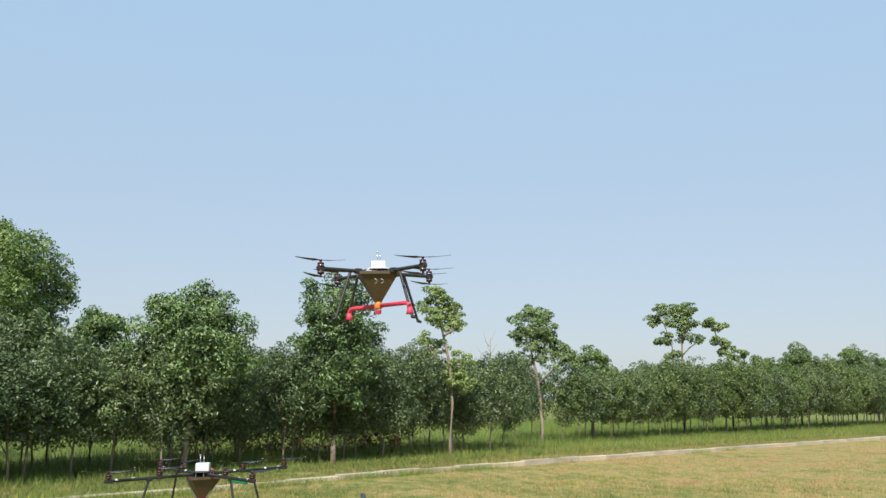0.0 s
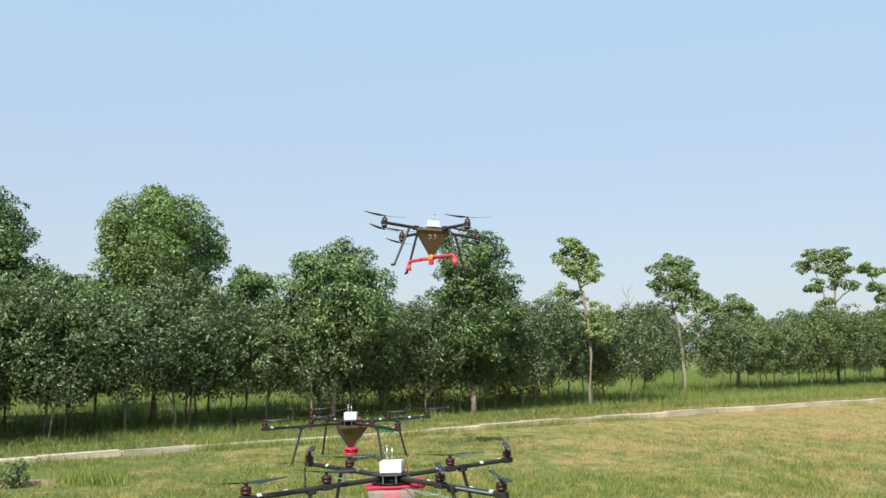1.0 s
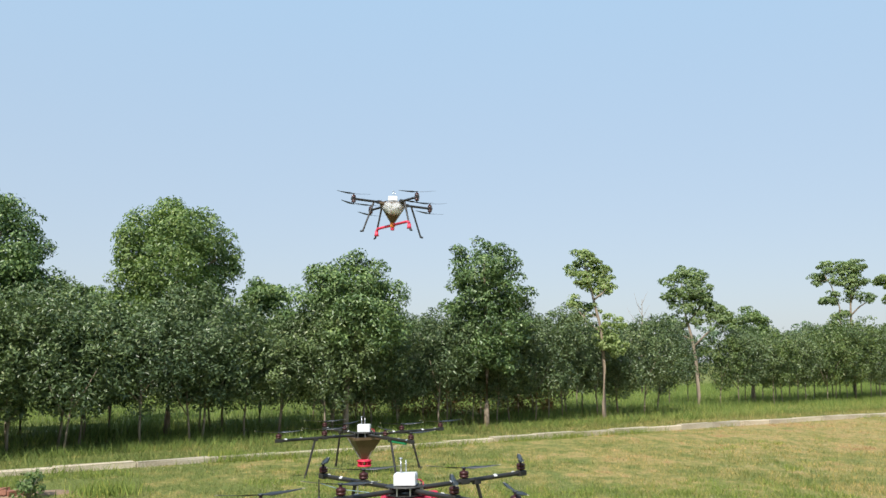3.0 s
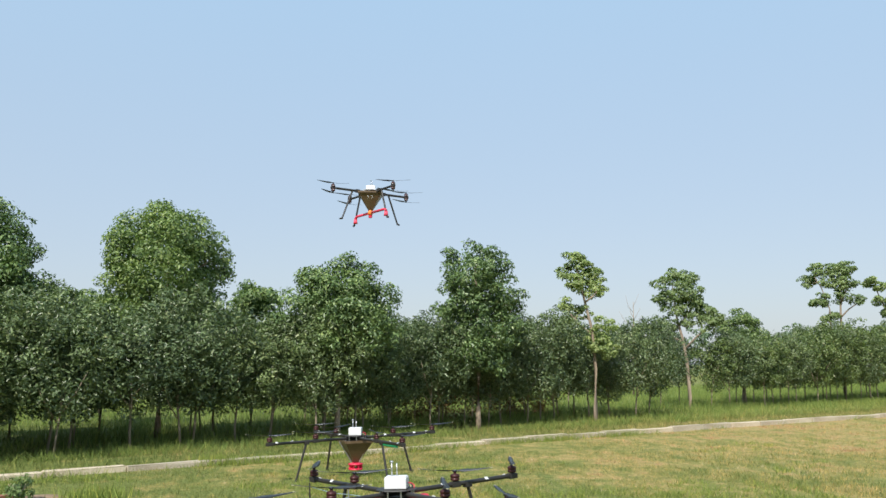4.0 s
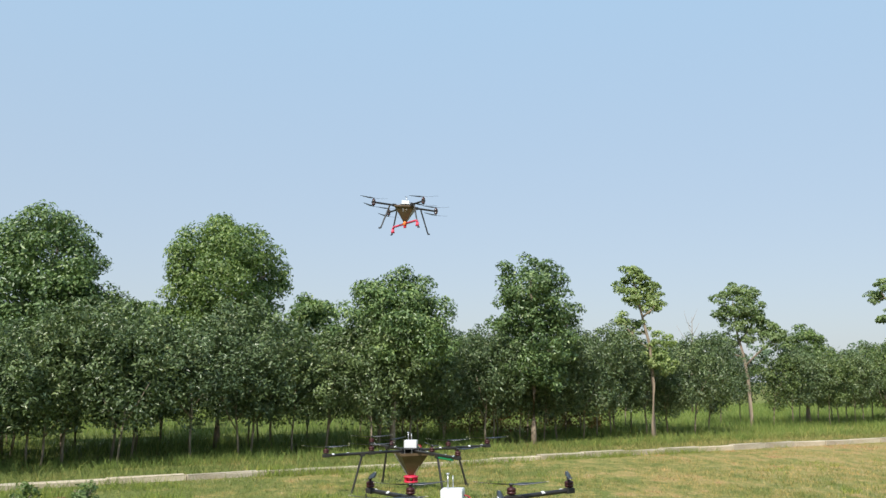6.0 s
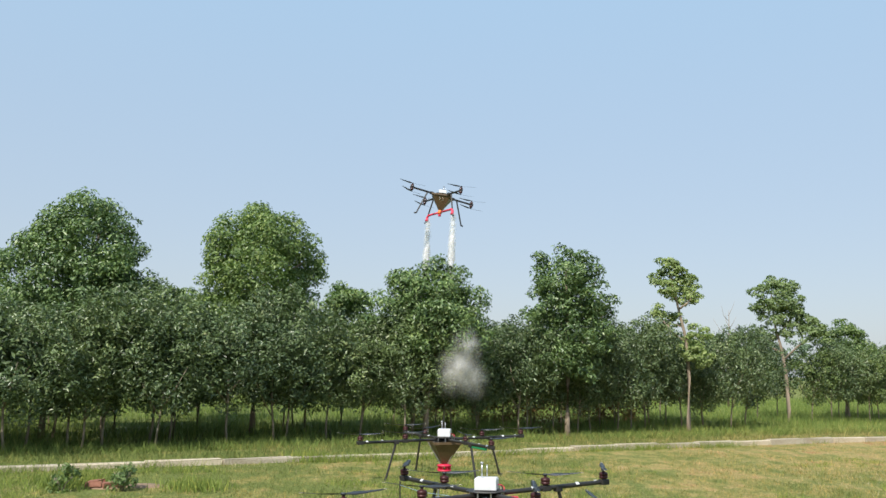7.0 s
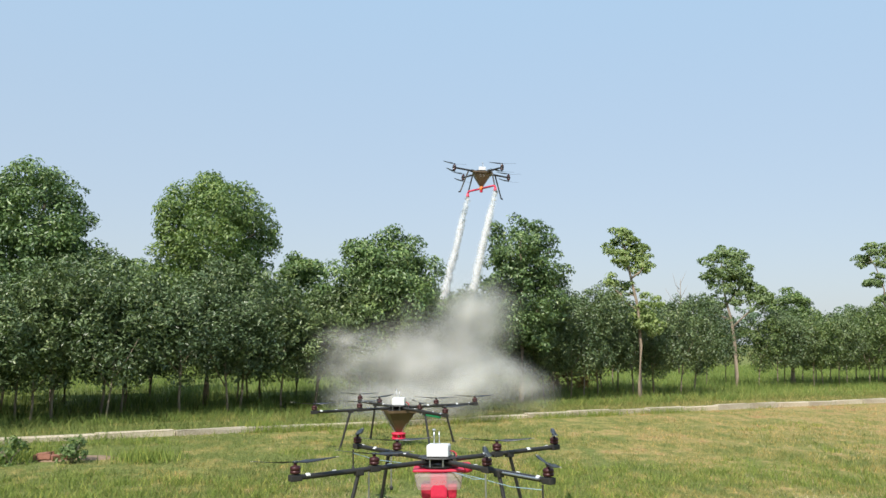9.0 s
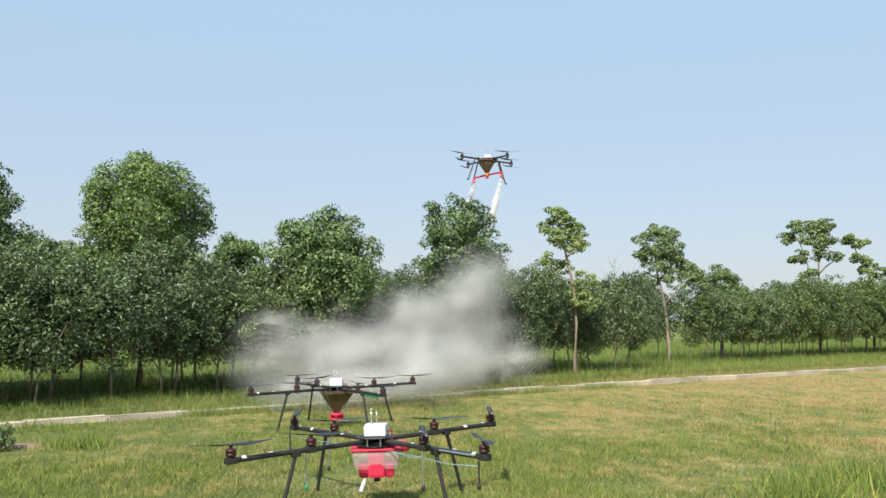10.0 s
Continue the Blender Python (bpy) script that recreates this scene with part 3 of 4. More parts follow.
def build_hedge():
    kinds = [hedge_tree("osmanthus_tree", 20 + k, 2.2 + 0.1 * (k % 3), 1.5 + 0.08 * (k % 4)) for k in range(5)]
    kinds += [hedge_tree("osmanthus_tree", 30 + k, 2.2 + 0.1 * k, 1.55, 2200, 0.125) for k in range(2)]
    kinds += [hedge_tree("osmanthus_tree", 34 + k, 2.25 + 0.15 * k, 1.5, 4200, 0.088, M_YOUNG, "young light green osmanthus tree with fresh shoots") for k in range(3)]
    rng = random.Random(5)
    used = [False] * 10
    spots = []
    for d, step, s0, s1 in ((13.7, 1.1, -9, 3.6), (14.3, 0.66, -10, 9.2), (15.9, 0.9, -10, 9.2), (14.9, 0.66, 9.2, 18.0), (16.4, 0.9, 9.0, 18.8), (16.4, 0.78, 21.4, 62), (17.9, 1.2, 22, 62), (18.1, 2.4, -10, 20)):
        s = s0
        while s < s1:
            spots.append((s + rng.uniform(-0.22, 0.22), d + rng.uniform(-0.3, 0.3)))
            s += step * rng.uniform(0.85, 1.15)
    # the row opens where one tall tree stands, and keeps clear of another's trunk
    spots = [(s, d) for s, d in spots if abs(s - 1.33 * d) > 0.8 and not (d < 15.7 and abs(s - 15.25) < 0.5)]
    for i, (s, d) in enumerate(spots):
        k = rng.randrange(5) if d < 17.4 or s > 21 else 5 + rng.randrange(2)
        if s > 21 and rng.random() < 0.72:
            k = 7 + rng.randrange(3)
        p = at(s, d)
        big = (1.05 if s < 8 else 0.98 + max(0, s - 22) * 0.012) * rng.uniform(0.9, 1.12)
        m = pose(p.x, p.y, 0, rng.uniform(-3, 3), rng.uniform(-4, 4), rng.uniform(0, 360)) @ Matrix.Diagonal((big, big, big * rng.uniform(0.94, 1.06) * (0.89 if s < 7 else 0.98 if s < 11 else 1.0), 1))
        if not used[k]:
            kinds[k].matrix_basis = m
            used[k] = True
        else:
            c = copy_thing(kinds[k], m)
            c.matrix_basis = m


def camphor(label, s, d, trunk, limbs, blobs, count, mat, seed, leaf=0.078, tuft=0.19, radius=0.055, airy=False, lean=0.12):
    """A camphor tree: trunk and limbs as (x, z) lines in the tree's space, crown from blobs (x, z, radius); x runs to the right of the view."""
    rng = random.Random(seed)
    p = at(s, d)
    thing = empty("camphor_tree", pose(p.x, p.y, -0.07, 0, 0, -math.degrees(math.atan2(p.x, p.y))), label, "tree", "taller trees over the nursery row")
    blobs = [(x, (rng.uniform(-0.3, 0.3) if airy else rng.uniform(-0.35, 0.2)) * (1 if r < 0.5 else 0.5), z + (0.12 if z > 2.3 else 0.0), r) for x, z, r in blobs]
    if not airy:  # a crown is as deep as it is wide
        blobs += [(x * 0.6, y + k * r * 0.8, z - 0.1, r * 0.8) for x, y, z, r in blobs if r > 0.42 for k in (-1, 1)]
    lines = [[(trunk[0][0], 0.0, -0.06)] + [(x, 0.03 * math.sin(7 * z), z) for x, z in trunk]]
    lines += [[(x, lean * rng.uniform(-1, 1) * i, z) for i, (x, z) in enumerate(line)] for line in limbs]
    for i, line in enumerate(lines):
        bm = bmesh.new()
        n = len(line)
        if i == 0:
            bent_tube(bm, line, [radius * 1.3] + [radius * (1.08 - 0.8 * j / n) for j in range(1, n)], 10)
        else:
            bent_tube(bm, line, [radius * (0.55 - 0.4 * j / n) for j in range(n)], 7)
        part("trunk" if i == 0 else "limb", bm, M_BARK, thing)
    wood = [Vector(a).lerp(Vector(b), k / 4) for line in lines for a, b in zip(line[1:] if line is lines[0] else line, (line[2:] if line is lines[0] else line[1:])) for k in range(5)]
    if airy:  # each leaf cluster hangs on its own branch
        for x, y, z, r in blobs:
            tip = Vector((x, y, z - r * 0.2))
            root = min(wood, key=lambda q: (q - tip).length + (0.5 if q.z > tip.z else 0.0))
            bm = bmesh.new()
            bent_tube(bm, [root, root.lerp(tip, 0.55) + Vector((0, 0, -0.06 * (tip - root).length)), tip], [radius * 0.26, radius * 0.2, radius * 0.1], 6)
            part("branch", bm, M_BARK, thing)
    shared("crown", crown_mesh("crown", blobs, count, leaf, mat, seed, tuft, 42 if airy else 62, 0.46, 0.45, 0.62 if airy else 0.85, 0.06 if airy else 0.16), thing, Matrix())
    return thing


def build_tall_trees():
    camphor("broad camphor tree with a dense many-headed crown", 2.45, 16.1, [(-0.66, 0.4), (-0.6, 1.2), (-0.3, 2.2), (0.0, 3.6)],
            [[(-0.5, 1.5), (0.2, 2.2), (0.7, 3.0)], [(-0.4, 2.0), (-0.7, 2.6), (-0.9, 3.0)]],
            [(-0.27, 3.83, 0.42), (-0.62, 3.60, 0.36), (0.05, 3.68, 0.33), (0.42, 3.58, 0.24), (0.45, 3.22, 0.3), (-0.17, 3.20, 0.72), (-0.77, 3.15, 0.5), (0.2, 2.8, 0.5), (-0.92, 2.70, 0.6), (-1.17, 3.00, 0.36), (-0.07, 2.45, 0.85), (0.60, 2.40, 0.45), (-0.17, 1.95, 0.8)], 34000, M_COOL, 1)
    camphor("large camphor tree with a tall full bright crown", 5.36, 16.0, [(0.05, 0.4), (0.05, 1.2), (0.1, 2.4), (0.15, 3.9)],
            [[(0.06, 1.6), (0.5, 2.3), (0.9, 2.7)], [(0.08, 2.1), (-0.3, 2.7), (-0.6, 3.2)], [(0.1, 2.6), (0.5, 3.1), (0.9, 3.4)]],
            [(-0.05, 3.91, 0.46), (-0.50, 3.61, 0.48), (0.45, 3.66, 0.48), (-0.05, 3.36, 0.78), (-0.70, 3.31, 0.38), (0.80, 3.41, 0.38), (0.85, 3.01, 0.36), (-0.65, 2.88, 0.36), (0.15, 2.81, 0.78), (0.75, 2.56, 0.46), (-0.50, 2.51, 0.5), (0.05, 2.16, 0.7), (0.75, 2.06, 0.5)], 36000, M_CAMPHOR, 2)
    camphor("rounded camphor tree with a dark green crown", 8.24, 14.33, [(0, 0.4), (0.02, 1.2), (0.08, 2.2), (0.1, 3.0)],
            [[(0.05, 1.5), (0.4, 2.0), (0.7, 2.4)], [(0.06, 1.7), (-0.4, 2.1), (-0.7, 2.3)]],
            [(0.08, 3.0, 0.34), (0.38, 2.85, 0.38), (-0.38, 2.72, 0.36), (0.05, 2.6, 0.56), (0.65, 2.45, 0.38), (-0.72, 2.35, 0.38), (0.3, 2.2, 0.66), (-0.4, 2.1, 0.56), (0.85, 2.0, 0.33), (-1.0, 2.0, 0.36)], 23000, M_COOL, 3)
    camphor("upright camphor tree with a loose grey-green crown", 11.68, 14.28, [(-0.04, 0.4), (-0.03, 1.2), (-0.05, 2.4), (-0.1, 3.7)],
            [[(-0.04, 1.6), (0.35, 2.1), (0.7, 2.6)], [(-0.05, 2.2), (-0.4, 2.7), (-0.6, 3.1)], [(-0.05, 2.6), (0.3, 3.0), (0.55, 3.3)]],
            [(-0.2, 3.6, 0.33), (-0.6, 3.48, 0.26), (0.3, 3.48, 0.36), (-0.1, 3.2, 0.5), (-0.58, 3.02, 0.3), (0.52, 3.2, 0.33), (0.28, 2.8, 0.55), (-0.35, 2.6, 0.5), (0.7, 2.65, 0.27), (-0.75, 2.38, 0.32), (0.1, 2.2, 0.62), (0.55, 2.1, 0.42), (-0.2, 1.75, 0.55), (0.4, 1.5, 0.36)], 19000, M_COOL, 4, 0.08, 0.16)
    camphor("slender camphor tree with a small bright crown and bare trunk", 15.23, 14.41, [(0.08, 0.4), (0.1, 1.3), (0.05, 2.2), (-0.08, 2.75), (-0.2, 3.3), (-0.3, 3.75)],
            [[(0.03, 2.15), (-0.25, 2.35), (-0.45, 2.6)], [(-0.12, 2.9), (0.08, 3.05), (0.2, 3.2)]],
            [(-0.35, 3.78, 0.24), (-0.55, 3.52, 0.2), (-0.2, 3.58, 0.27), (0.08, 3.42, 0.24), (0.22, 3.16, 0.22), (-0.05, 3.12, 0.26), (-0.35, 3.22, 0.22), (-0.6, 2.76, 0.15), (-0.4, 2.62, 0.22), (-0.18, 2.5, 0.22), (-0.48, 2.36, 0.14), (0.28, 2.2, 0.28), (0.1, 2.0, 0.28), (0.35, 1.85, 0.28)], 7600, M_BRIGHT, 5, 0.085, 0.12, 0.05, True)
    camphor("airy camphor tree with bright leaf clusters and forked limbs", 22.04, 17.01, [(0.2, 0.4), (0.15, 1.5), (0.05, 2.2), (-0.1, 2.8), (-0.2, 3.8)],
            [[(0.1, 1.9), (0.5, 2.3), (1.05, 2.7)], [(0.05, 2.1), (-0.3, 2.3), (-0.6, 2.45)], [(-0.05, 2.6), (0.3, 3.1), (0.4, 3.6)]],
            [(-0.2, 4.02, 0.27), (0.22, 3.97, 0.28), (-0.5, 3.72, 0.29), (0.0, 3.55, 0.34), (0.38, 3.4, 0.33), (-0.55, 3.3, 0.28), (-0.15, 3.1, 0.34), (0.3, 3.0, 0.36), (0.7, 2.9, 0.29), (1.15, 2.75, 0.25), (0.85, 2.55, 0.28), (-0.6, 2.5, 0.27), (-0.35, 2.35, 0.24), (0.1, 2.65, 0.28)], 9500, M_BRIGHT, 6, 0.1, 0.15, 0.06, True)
    camphor("small round-topped camphor tree in the row", 26.08, 17.6, [(0, 0.4), (0, 1.2), (0, 2.6)], [[(0, 1.6), (0.3, 2.1), (0.4, 2.5)]],
            [(0, 2.85, 0.34), (0.4, 2.65, 0.34), (-0.35, 2.6, 0.34), (0.1, 2.3, 0.5), (-0.4, 2.1, 0.4), (0.5, 2.1, 0.4)], 7000, M_CAMPHOR, 7, 0.1, 0.17)
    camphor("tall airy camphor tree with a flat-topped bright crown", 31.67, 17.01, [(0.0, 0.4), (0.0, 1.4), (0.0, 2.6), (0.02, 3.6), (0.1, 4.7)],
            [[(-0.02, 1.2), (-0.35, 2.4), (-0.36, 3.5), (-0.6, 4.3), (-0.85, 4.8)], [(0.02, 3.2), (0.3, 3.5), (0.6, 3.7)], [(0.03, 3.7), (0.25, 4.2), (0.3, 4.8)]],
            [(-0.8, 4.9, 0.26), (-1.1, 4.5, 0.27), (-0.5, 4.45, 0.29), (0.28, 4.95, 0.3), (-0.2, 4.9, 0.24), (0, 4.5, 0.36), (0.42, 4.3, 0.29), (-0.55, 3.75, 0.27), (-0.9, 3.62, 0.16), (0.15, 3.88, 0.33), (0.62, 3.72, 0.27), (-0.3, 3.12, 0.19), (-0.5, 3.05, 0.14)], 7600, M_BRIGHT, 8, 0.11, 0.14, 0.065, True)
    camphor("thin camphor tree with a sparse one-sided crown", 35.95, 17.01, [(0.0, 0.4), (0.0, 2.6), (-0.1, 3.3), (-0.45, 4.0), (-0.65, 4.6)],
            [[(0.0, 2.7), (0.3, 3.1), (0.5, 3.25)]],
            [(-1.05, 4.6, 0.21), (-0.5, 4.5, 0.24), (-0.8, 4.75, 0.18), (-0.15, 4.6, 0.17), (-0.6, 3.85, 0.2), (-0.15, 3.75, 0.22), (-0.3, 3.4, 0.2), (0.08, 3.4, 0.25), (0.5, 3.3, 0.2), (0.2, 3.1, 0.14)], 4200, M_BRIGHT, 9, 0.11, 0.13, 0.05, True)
    for k, (s, d, h, w) in enumerate([(40.3, 17.4, 3.6, 0.75), (44.0, 17.2, 4.3, 0.85), (47.7, 17.5, 3.6, 0.8), (52, 17.2, 4.6, 0.95), (57.2, 17.4, 4.3, 0.95), (63.6, 17.4, 4.8, 1.0), (-2.4, 20.5, 3.9, 1.0), (1.2, 21.0, 3.3, 1.0), (5.6, 20.5, 3.2, 0.9), (8.25, 18.2, 3.2, 0.72), (-5.5, 17.5, 3.9, 1.1), (3.3, 18.0, 3.1, 0.8), (4.41, 18.0, 2.87, 0.75)]):
        camphor("mid-height camphor tree in the nursery", s, d, [(0, 0.4), (0, 1.4), (0, h - w)], [[(0, 1.5), (0.3, 2.0), (0.5, 2.3)]],
                [(0, h - w * 0.72, w * 0.6), (w * 0.3, h - w * 1.0, w * 0.55), (-w * 0.4, h - w * 1.05, w * 0.5), (w * 0.55, h - w * 1.5, w * 0.62), (-w * 0.6, h - w * 1.6, w * 0.66), (0, h - w * 2.1, w * 0.85)], 9500, M_CAMPHOR, 40 + k, 0.1, 0.19, 0.05)


def build_bare_tree():
    p = at(28.8, 24.8)
    thing = empty("bare_tree", pose(p.x, p.y, 0, 0, 0, -20), "leafless grey sapling behind the nursery row", "tree")
    bm = bmesh.new()
    bent_tube(bm, [(0, 0, -0.1), (0.02, 0, 1.8), (0.08, 0, 3.0), (0.1, 0, 4.05)], [0.045, 0.035, 0.022, 0.007], 8)
    part("trunk", bm, M_BARK, thing)
    rng = random.Random(3)
    for k in range(9):
        bm = bmesh.new()
        z, a = 2.2 + 0.2 * k, k * 2.4
        r = 0.75 - 0.05 * k
        bent_tube(bm, [(0.06, 0, z), (r * 0.5 * math.cos(a), r * 0.5 * math.sin(a), z + 0.2), (r * math.cos(a), r * math.sin(a), z + 0.55 + rng.random() * 0.2)], [0.012, 0.008, 0.003], 5)
        part("limb", bm, M_BARK, thing)


def build_distance():
    """Far woods across the fields, and dry brush behind the row."""
    rng = np.random.default_rng(77)
    blobs = []
    for i in range(150):
        s, d = rng.uniform(-60, 190), rng.uniform(62, 90)
        h = rng.uniform(3.2, 5.9) * (1 + 0.25 * math.sin(s * 0.13))
        p = at(s, d)
        for z in (0.25, 0.6, 0.85):
            blobs.append((p.x + rng.normal() * 0.8, p.y + rng.normal() * 0.8, h * z, h * 0.32))
    tagged(new("far_woods", crown_mesh("far_woods", blobs, 70000, 0.38, M_FAR, 78, 0.6, 60, 0.6, 0.8)), "grey-green woods across the fields, haze painted into the leaves", "woods", kind="stuff")
    blobs = [(*at(s, rng.uniform(17.3, 18.3))[:2], rng.uniform(0.3, 0.7), rng.uniform(0.35, 0.5)) for s in np.arange(10.0, 17.5, 0.25)]
    tagged(new("dry_brush", crown_mesh("dry_brush", blobs, 11000, 0.08, M_BRUSH, 79, 0.15, 30)), "low reddish dry brush behind the trees", "bush", kind="stuff")


# ---- drones ----
def prop_mesh(name, diameter, mat=None):
    """A slim two-bladed propeller, twisted and tapered, lying in its own plane."""
    bm = bmesh.new()
    lathe(bm, [(0.018, -0.006), (0.018, 0.006)], None, 10)
    for side in (0, 1):
        rows = []
        for u, chord, tw in ((0.05, 0.022, 18), (0.25, 0.05, 20), (0.5, 0.046, 13), (0.8, 0.034, 8), (0.97, 0.02, 6), (1.0, 0.006, 5)):
            r, a = u * diameter / 2, radians(tw)
            pts = []
            for c, t in ((-0.5, 0), (0, 0.0025), (0.5, 0), (0, -0.0015)):
                y, z = c * chord * math.cos(a), c * chord * math.sin(a) + t + 0.02 * u * u
                pts.append(Vector((r, y, z)))
            if side:
                pts = [Vector((-p.x, -p.y, p.z)) for p in pts]
            rows.append([bm.verts.new(p) for p in pts])
        for a_, b_ in zip(rows, rows[1:]):
            for k in range(4):
                bm.faces.new((a_[k], a_[(k + 1) % 4], b_[(k + 1) % 4], b_[k])).smooth = True
        bm.faces.new(rows[-1])
    me = bpy.data.meshes.new(name)
    bm.to_mesh(me)
    bm.free()
    me.materials.append(mat or M_BLADE)
    return me


def bm_mesh(name, build, mat):
    bm = bmesh.new()
    build(bm)
    me = bpy.data.meshes.new(name)
    bm.to_mesh(me)
    bm.free()
    me.materials.append(mat)
    return me


PROP_LARGE = prop_mesh("propeller", 0.56)
PROP_MID = prop_mesh("propeller", 0.58)
TIP = bm_mesh("blade_tip", lambda bm: block(bm, (0.018, 0.010, 0.005), None, 0.0015), M_YELLOW)
MOTOR = bm_mesh("motor", lambda bm: lathe(bm, [(0.026, 0), (0.034, 0.005), (0.034, 0.017), (0.031, 0.019), (0.031, 0.022), (0.034, 0.024), (0.034, 0.040), (0.028, 0.047), (0.012, 0.050), (0.010, 0.066)]), M_MAROON)
RING = bm_mesh("motor_ring", lambda bm: lathe(bm, [(0.0315, 0.0185), (0.035, 0.019), (0.035, 0.0225), (0.0315, 0.023)]), M_STEEL)
MOUNT = bm_mesh("motor_mount", lambda bm: block(bm, (0.08, 0.05, 0.042), None, 0.008), M_BLACK)
CLAMP = bm_mesh("clamp", lambda bm: block(bm, (0.06, 0.046, 0.048), None, 0.008), M_BLACK)
STICKER = bm_mesh("sticker", lambda bm: block(bm, (0.03, 0.024, 0.006), pose(0, 0, 0.0165), 0.0015), M_WHITE)


def motor_unit(parent, p, turn, prop, folded=0.0, down=False, tips=True):
    """Motor with its propeller; folded blades hang back along the boom."""
    m = Matrix.Translation(p) @ pose(0, 0, 0, 180 if down else 0, 0, 0)
    mo = shared("motor", MOTOR, parent, m)
    if not tips:
        shared("ring", RING, mo, Matrix(), "bright metal motor ring")
    pr = shared("propeller", prop, parent, Matrix.Translation(p) @ pose(0, 0, -0.072 if down else 0.072, 0, folded, turn), "thin black carbon propeller")
    if tips:
        reach = 0.27
        for k in (-1, 1):
            shared("blade_tip", TIP, pr, pose(k * reach, 0, 0.018), "pale blade tip")
    return pr


def antenna_set(parent, z, tall):
    bm = bmesh.new()
    lathe(bm, [(0.005, 0), (0.005, tall)], pose(-0.025, 0.02, z), 8)
    lathe(bm, [(0.004, 0), (0.004, tall * 0.92)], pose(0.02, 0.02, z), 8)
    part("antenna_mast", bm, M_STEEL, parent)
    bm = bmesh.new()
    lathe(bm, [(0.010, 0), (0.014, 0.004), (0.013, 0.010), (0.005, 0.013)], pose(-0.025, 0.02, z + tall), 14)
    part("gps_puck", bm, M_STEEL, parent, "round metal antenna puck")


def white_box(parent, z, w=0.165, h=0.095, turn=0):
    bm = bmesh.new()
    block(bm, (w, w * 0.8, h), pose(0, 0, z + h / 2, 0, 0, turn), 0.005)
    box = part("control_box", bm, M_WHITE, parent, "white plastic control box")
    bm = bmesh.new()
    block(bm, (w * 0.94, w * 0.74, 0.008), pose(0, 0, z + h + 0.002, 0, 0, turn), 0.002)
    part("lid", bm, M_WHITE, box)


def hopper(bm, top, bottom, z0, z1, wall=0.006):
    """A four-sided funnel with open walls and a rolled rim."""
    def ring(r, z):
        return [bm.verts.new((sx_ * r, sy_ * r, z)) for sx_, sy_ in ((-1, -1), (1, -1), (1, 1), (-1, 1))]
    a, b = ring(top, z0), ring(bottom, z1)
    c = ring(top + 0.014, z0)
    c2 = ring(top + 0.014, z0 + 0.03)
    d2 = ring(top - 0.006, z0 + 0.03)
    inner = ring(bottom - wall, z1 + 0.004)
    for p, q in ((b, a), (a, c), (c, c2), (c2, d2), (d2, inner)):
        for i in range(4):
            bm.faces.new((p[i], p[(i + 1) % 4], q[(i + 1) % 4], q[i]))
    bm.faces.new(inner)
    bm.faces.new(b[::-1])


BOOM_Z = 0.455


def long_boom_frame(thing, half, inner, turns):
    """Two crossed booms with four motors each, hub plates and four splayed legs."""
    for k in (0, 1):
        an = radians(90 * k)
        bm = bmesh.new()
        tube(bm, (-half * math.cos(an), -half * math.sin(an), BOOM_Z), (half * math.cos(an), half * math.sin(an), BOOM_Z + 0.0008), 0.0172 + 0.0004 * k, None, 16)
        part("boom", bm, M_CARBON, thing)
        for sgn in (-1, 1):
            for r, out_ in ((inner * half, False), (half - 0.03, True)):
                p = Vector((sgn * r * math.cos(an), sgn * r * math.sin(an), BOOM_Z))
                shared("motor_mount", MOUNT, thing, Matrix.Translation(p) @ pose(0, 0, 0, 0, 0, 90 * k))
                turn, tilt = turns[(k, sgn, out_)]
                motor_unit(thing, p + Vector((0, 0, 0.026)), turn, PROP_LARGE, tilt)
            for r, face in ((0.73, -40), (0.36, -30), (0.9, 35)):
                shared("sticker", STICKER, thing, pose(sgn * r * half * math.cos(an), sgn * r * half * math.sin(an), BOOM_Z, 0, 0, 90 * k) @ pose(0, 0, 0, -face if sgn * (1 - 2 * k) > 0 else face), "small white sticker")
            a = Vector((sgn * 0.57 * half * math.cos(an), sgn * 0.57 * half * math.sin(an), BOOM_Z - 0.01))
            f = Vector((sgn * 0.69 * half * math.cos(an), sgn * 0.69 * half * math.sin(an), -0.01))
            shared("clamp", CLAMP, thing, Matrix.Translation(a) @ pose(0, 0, 0, 0, 0, 90 * k))
            bm = bmesh.new()
            tube(bm, a, f, 0.0135, 0.0125, 12)
            leg = part("leg", bm, M_CARBON, thing)
            bm = bmesh.new()
            tube(bm, f + (a - f) * 0.0, f + (a - f) * 0.10, 0.0165, None, 12)
            part("foot", bm, M_BLACK, leg)
    for z, r in ((BOOM_Z + 0.026, 0.15), (BOOM_Z - 0.03, 0.15)):
        bm = bmesh.new()
        lathe(bm, [(r, 0), (r, 0.004)], pose(0, 0, z, 0, 0, 22.5), 8)
        part("hub_plate", bm, M_CARBON, thing)
    for k in range(8):
        a = radians(22.5 + 45 * k)
        bm = bmesh.new()
        tube(bm, (0.12 * math.cos(a), 0.12 * math.sin(a), BOOM_Z - 0.026), (0.12 * math.cos(a), 0.12 * math.sin(a), BOOM_Z + 0.026), 0.006, None, 8)
        part("standoff", bm, M_STEEL, thing)


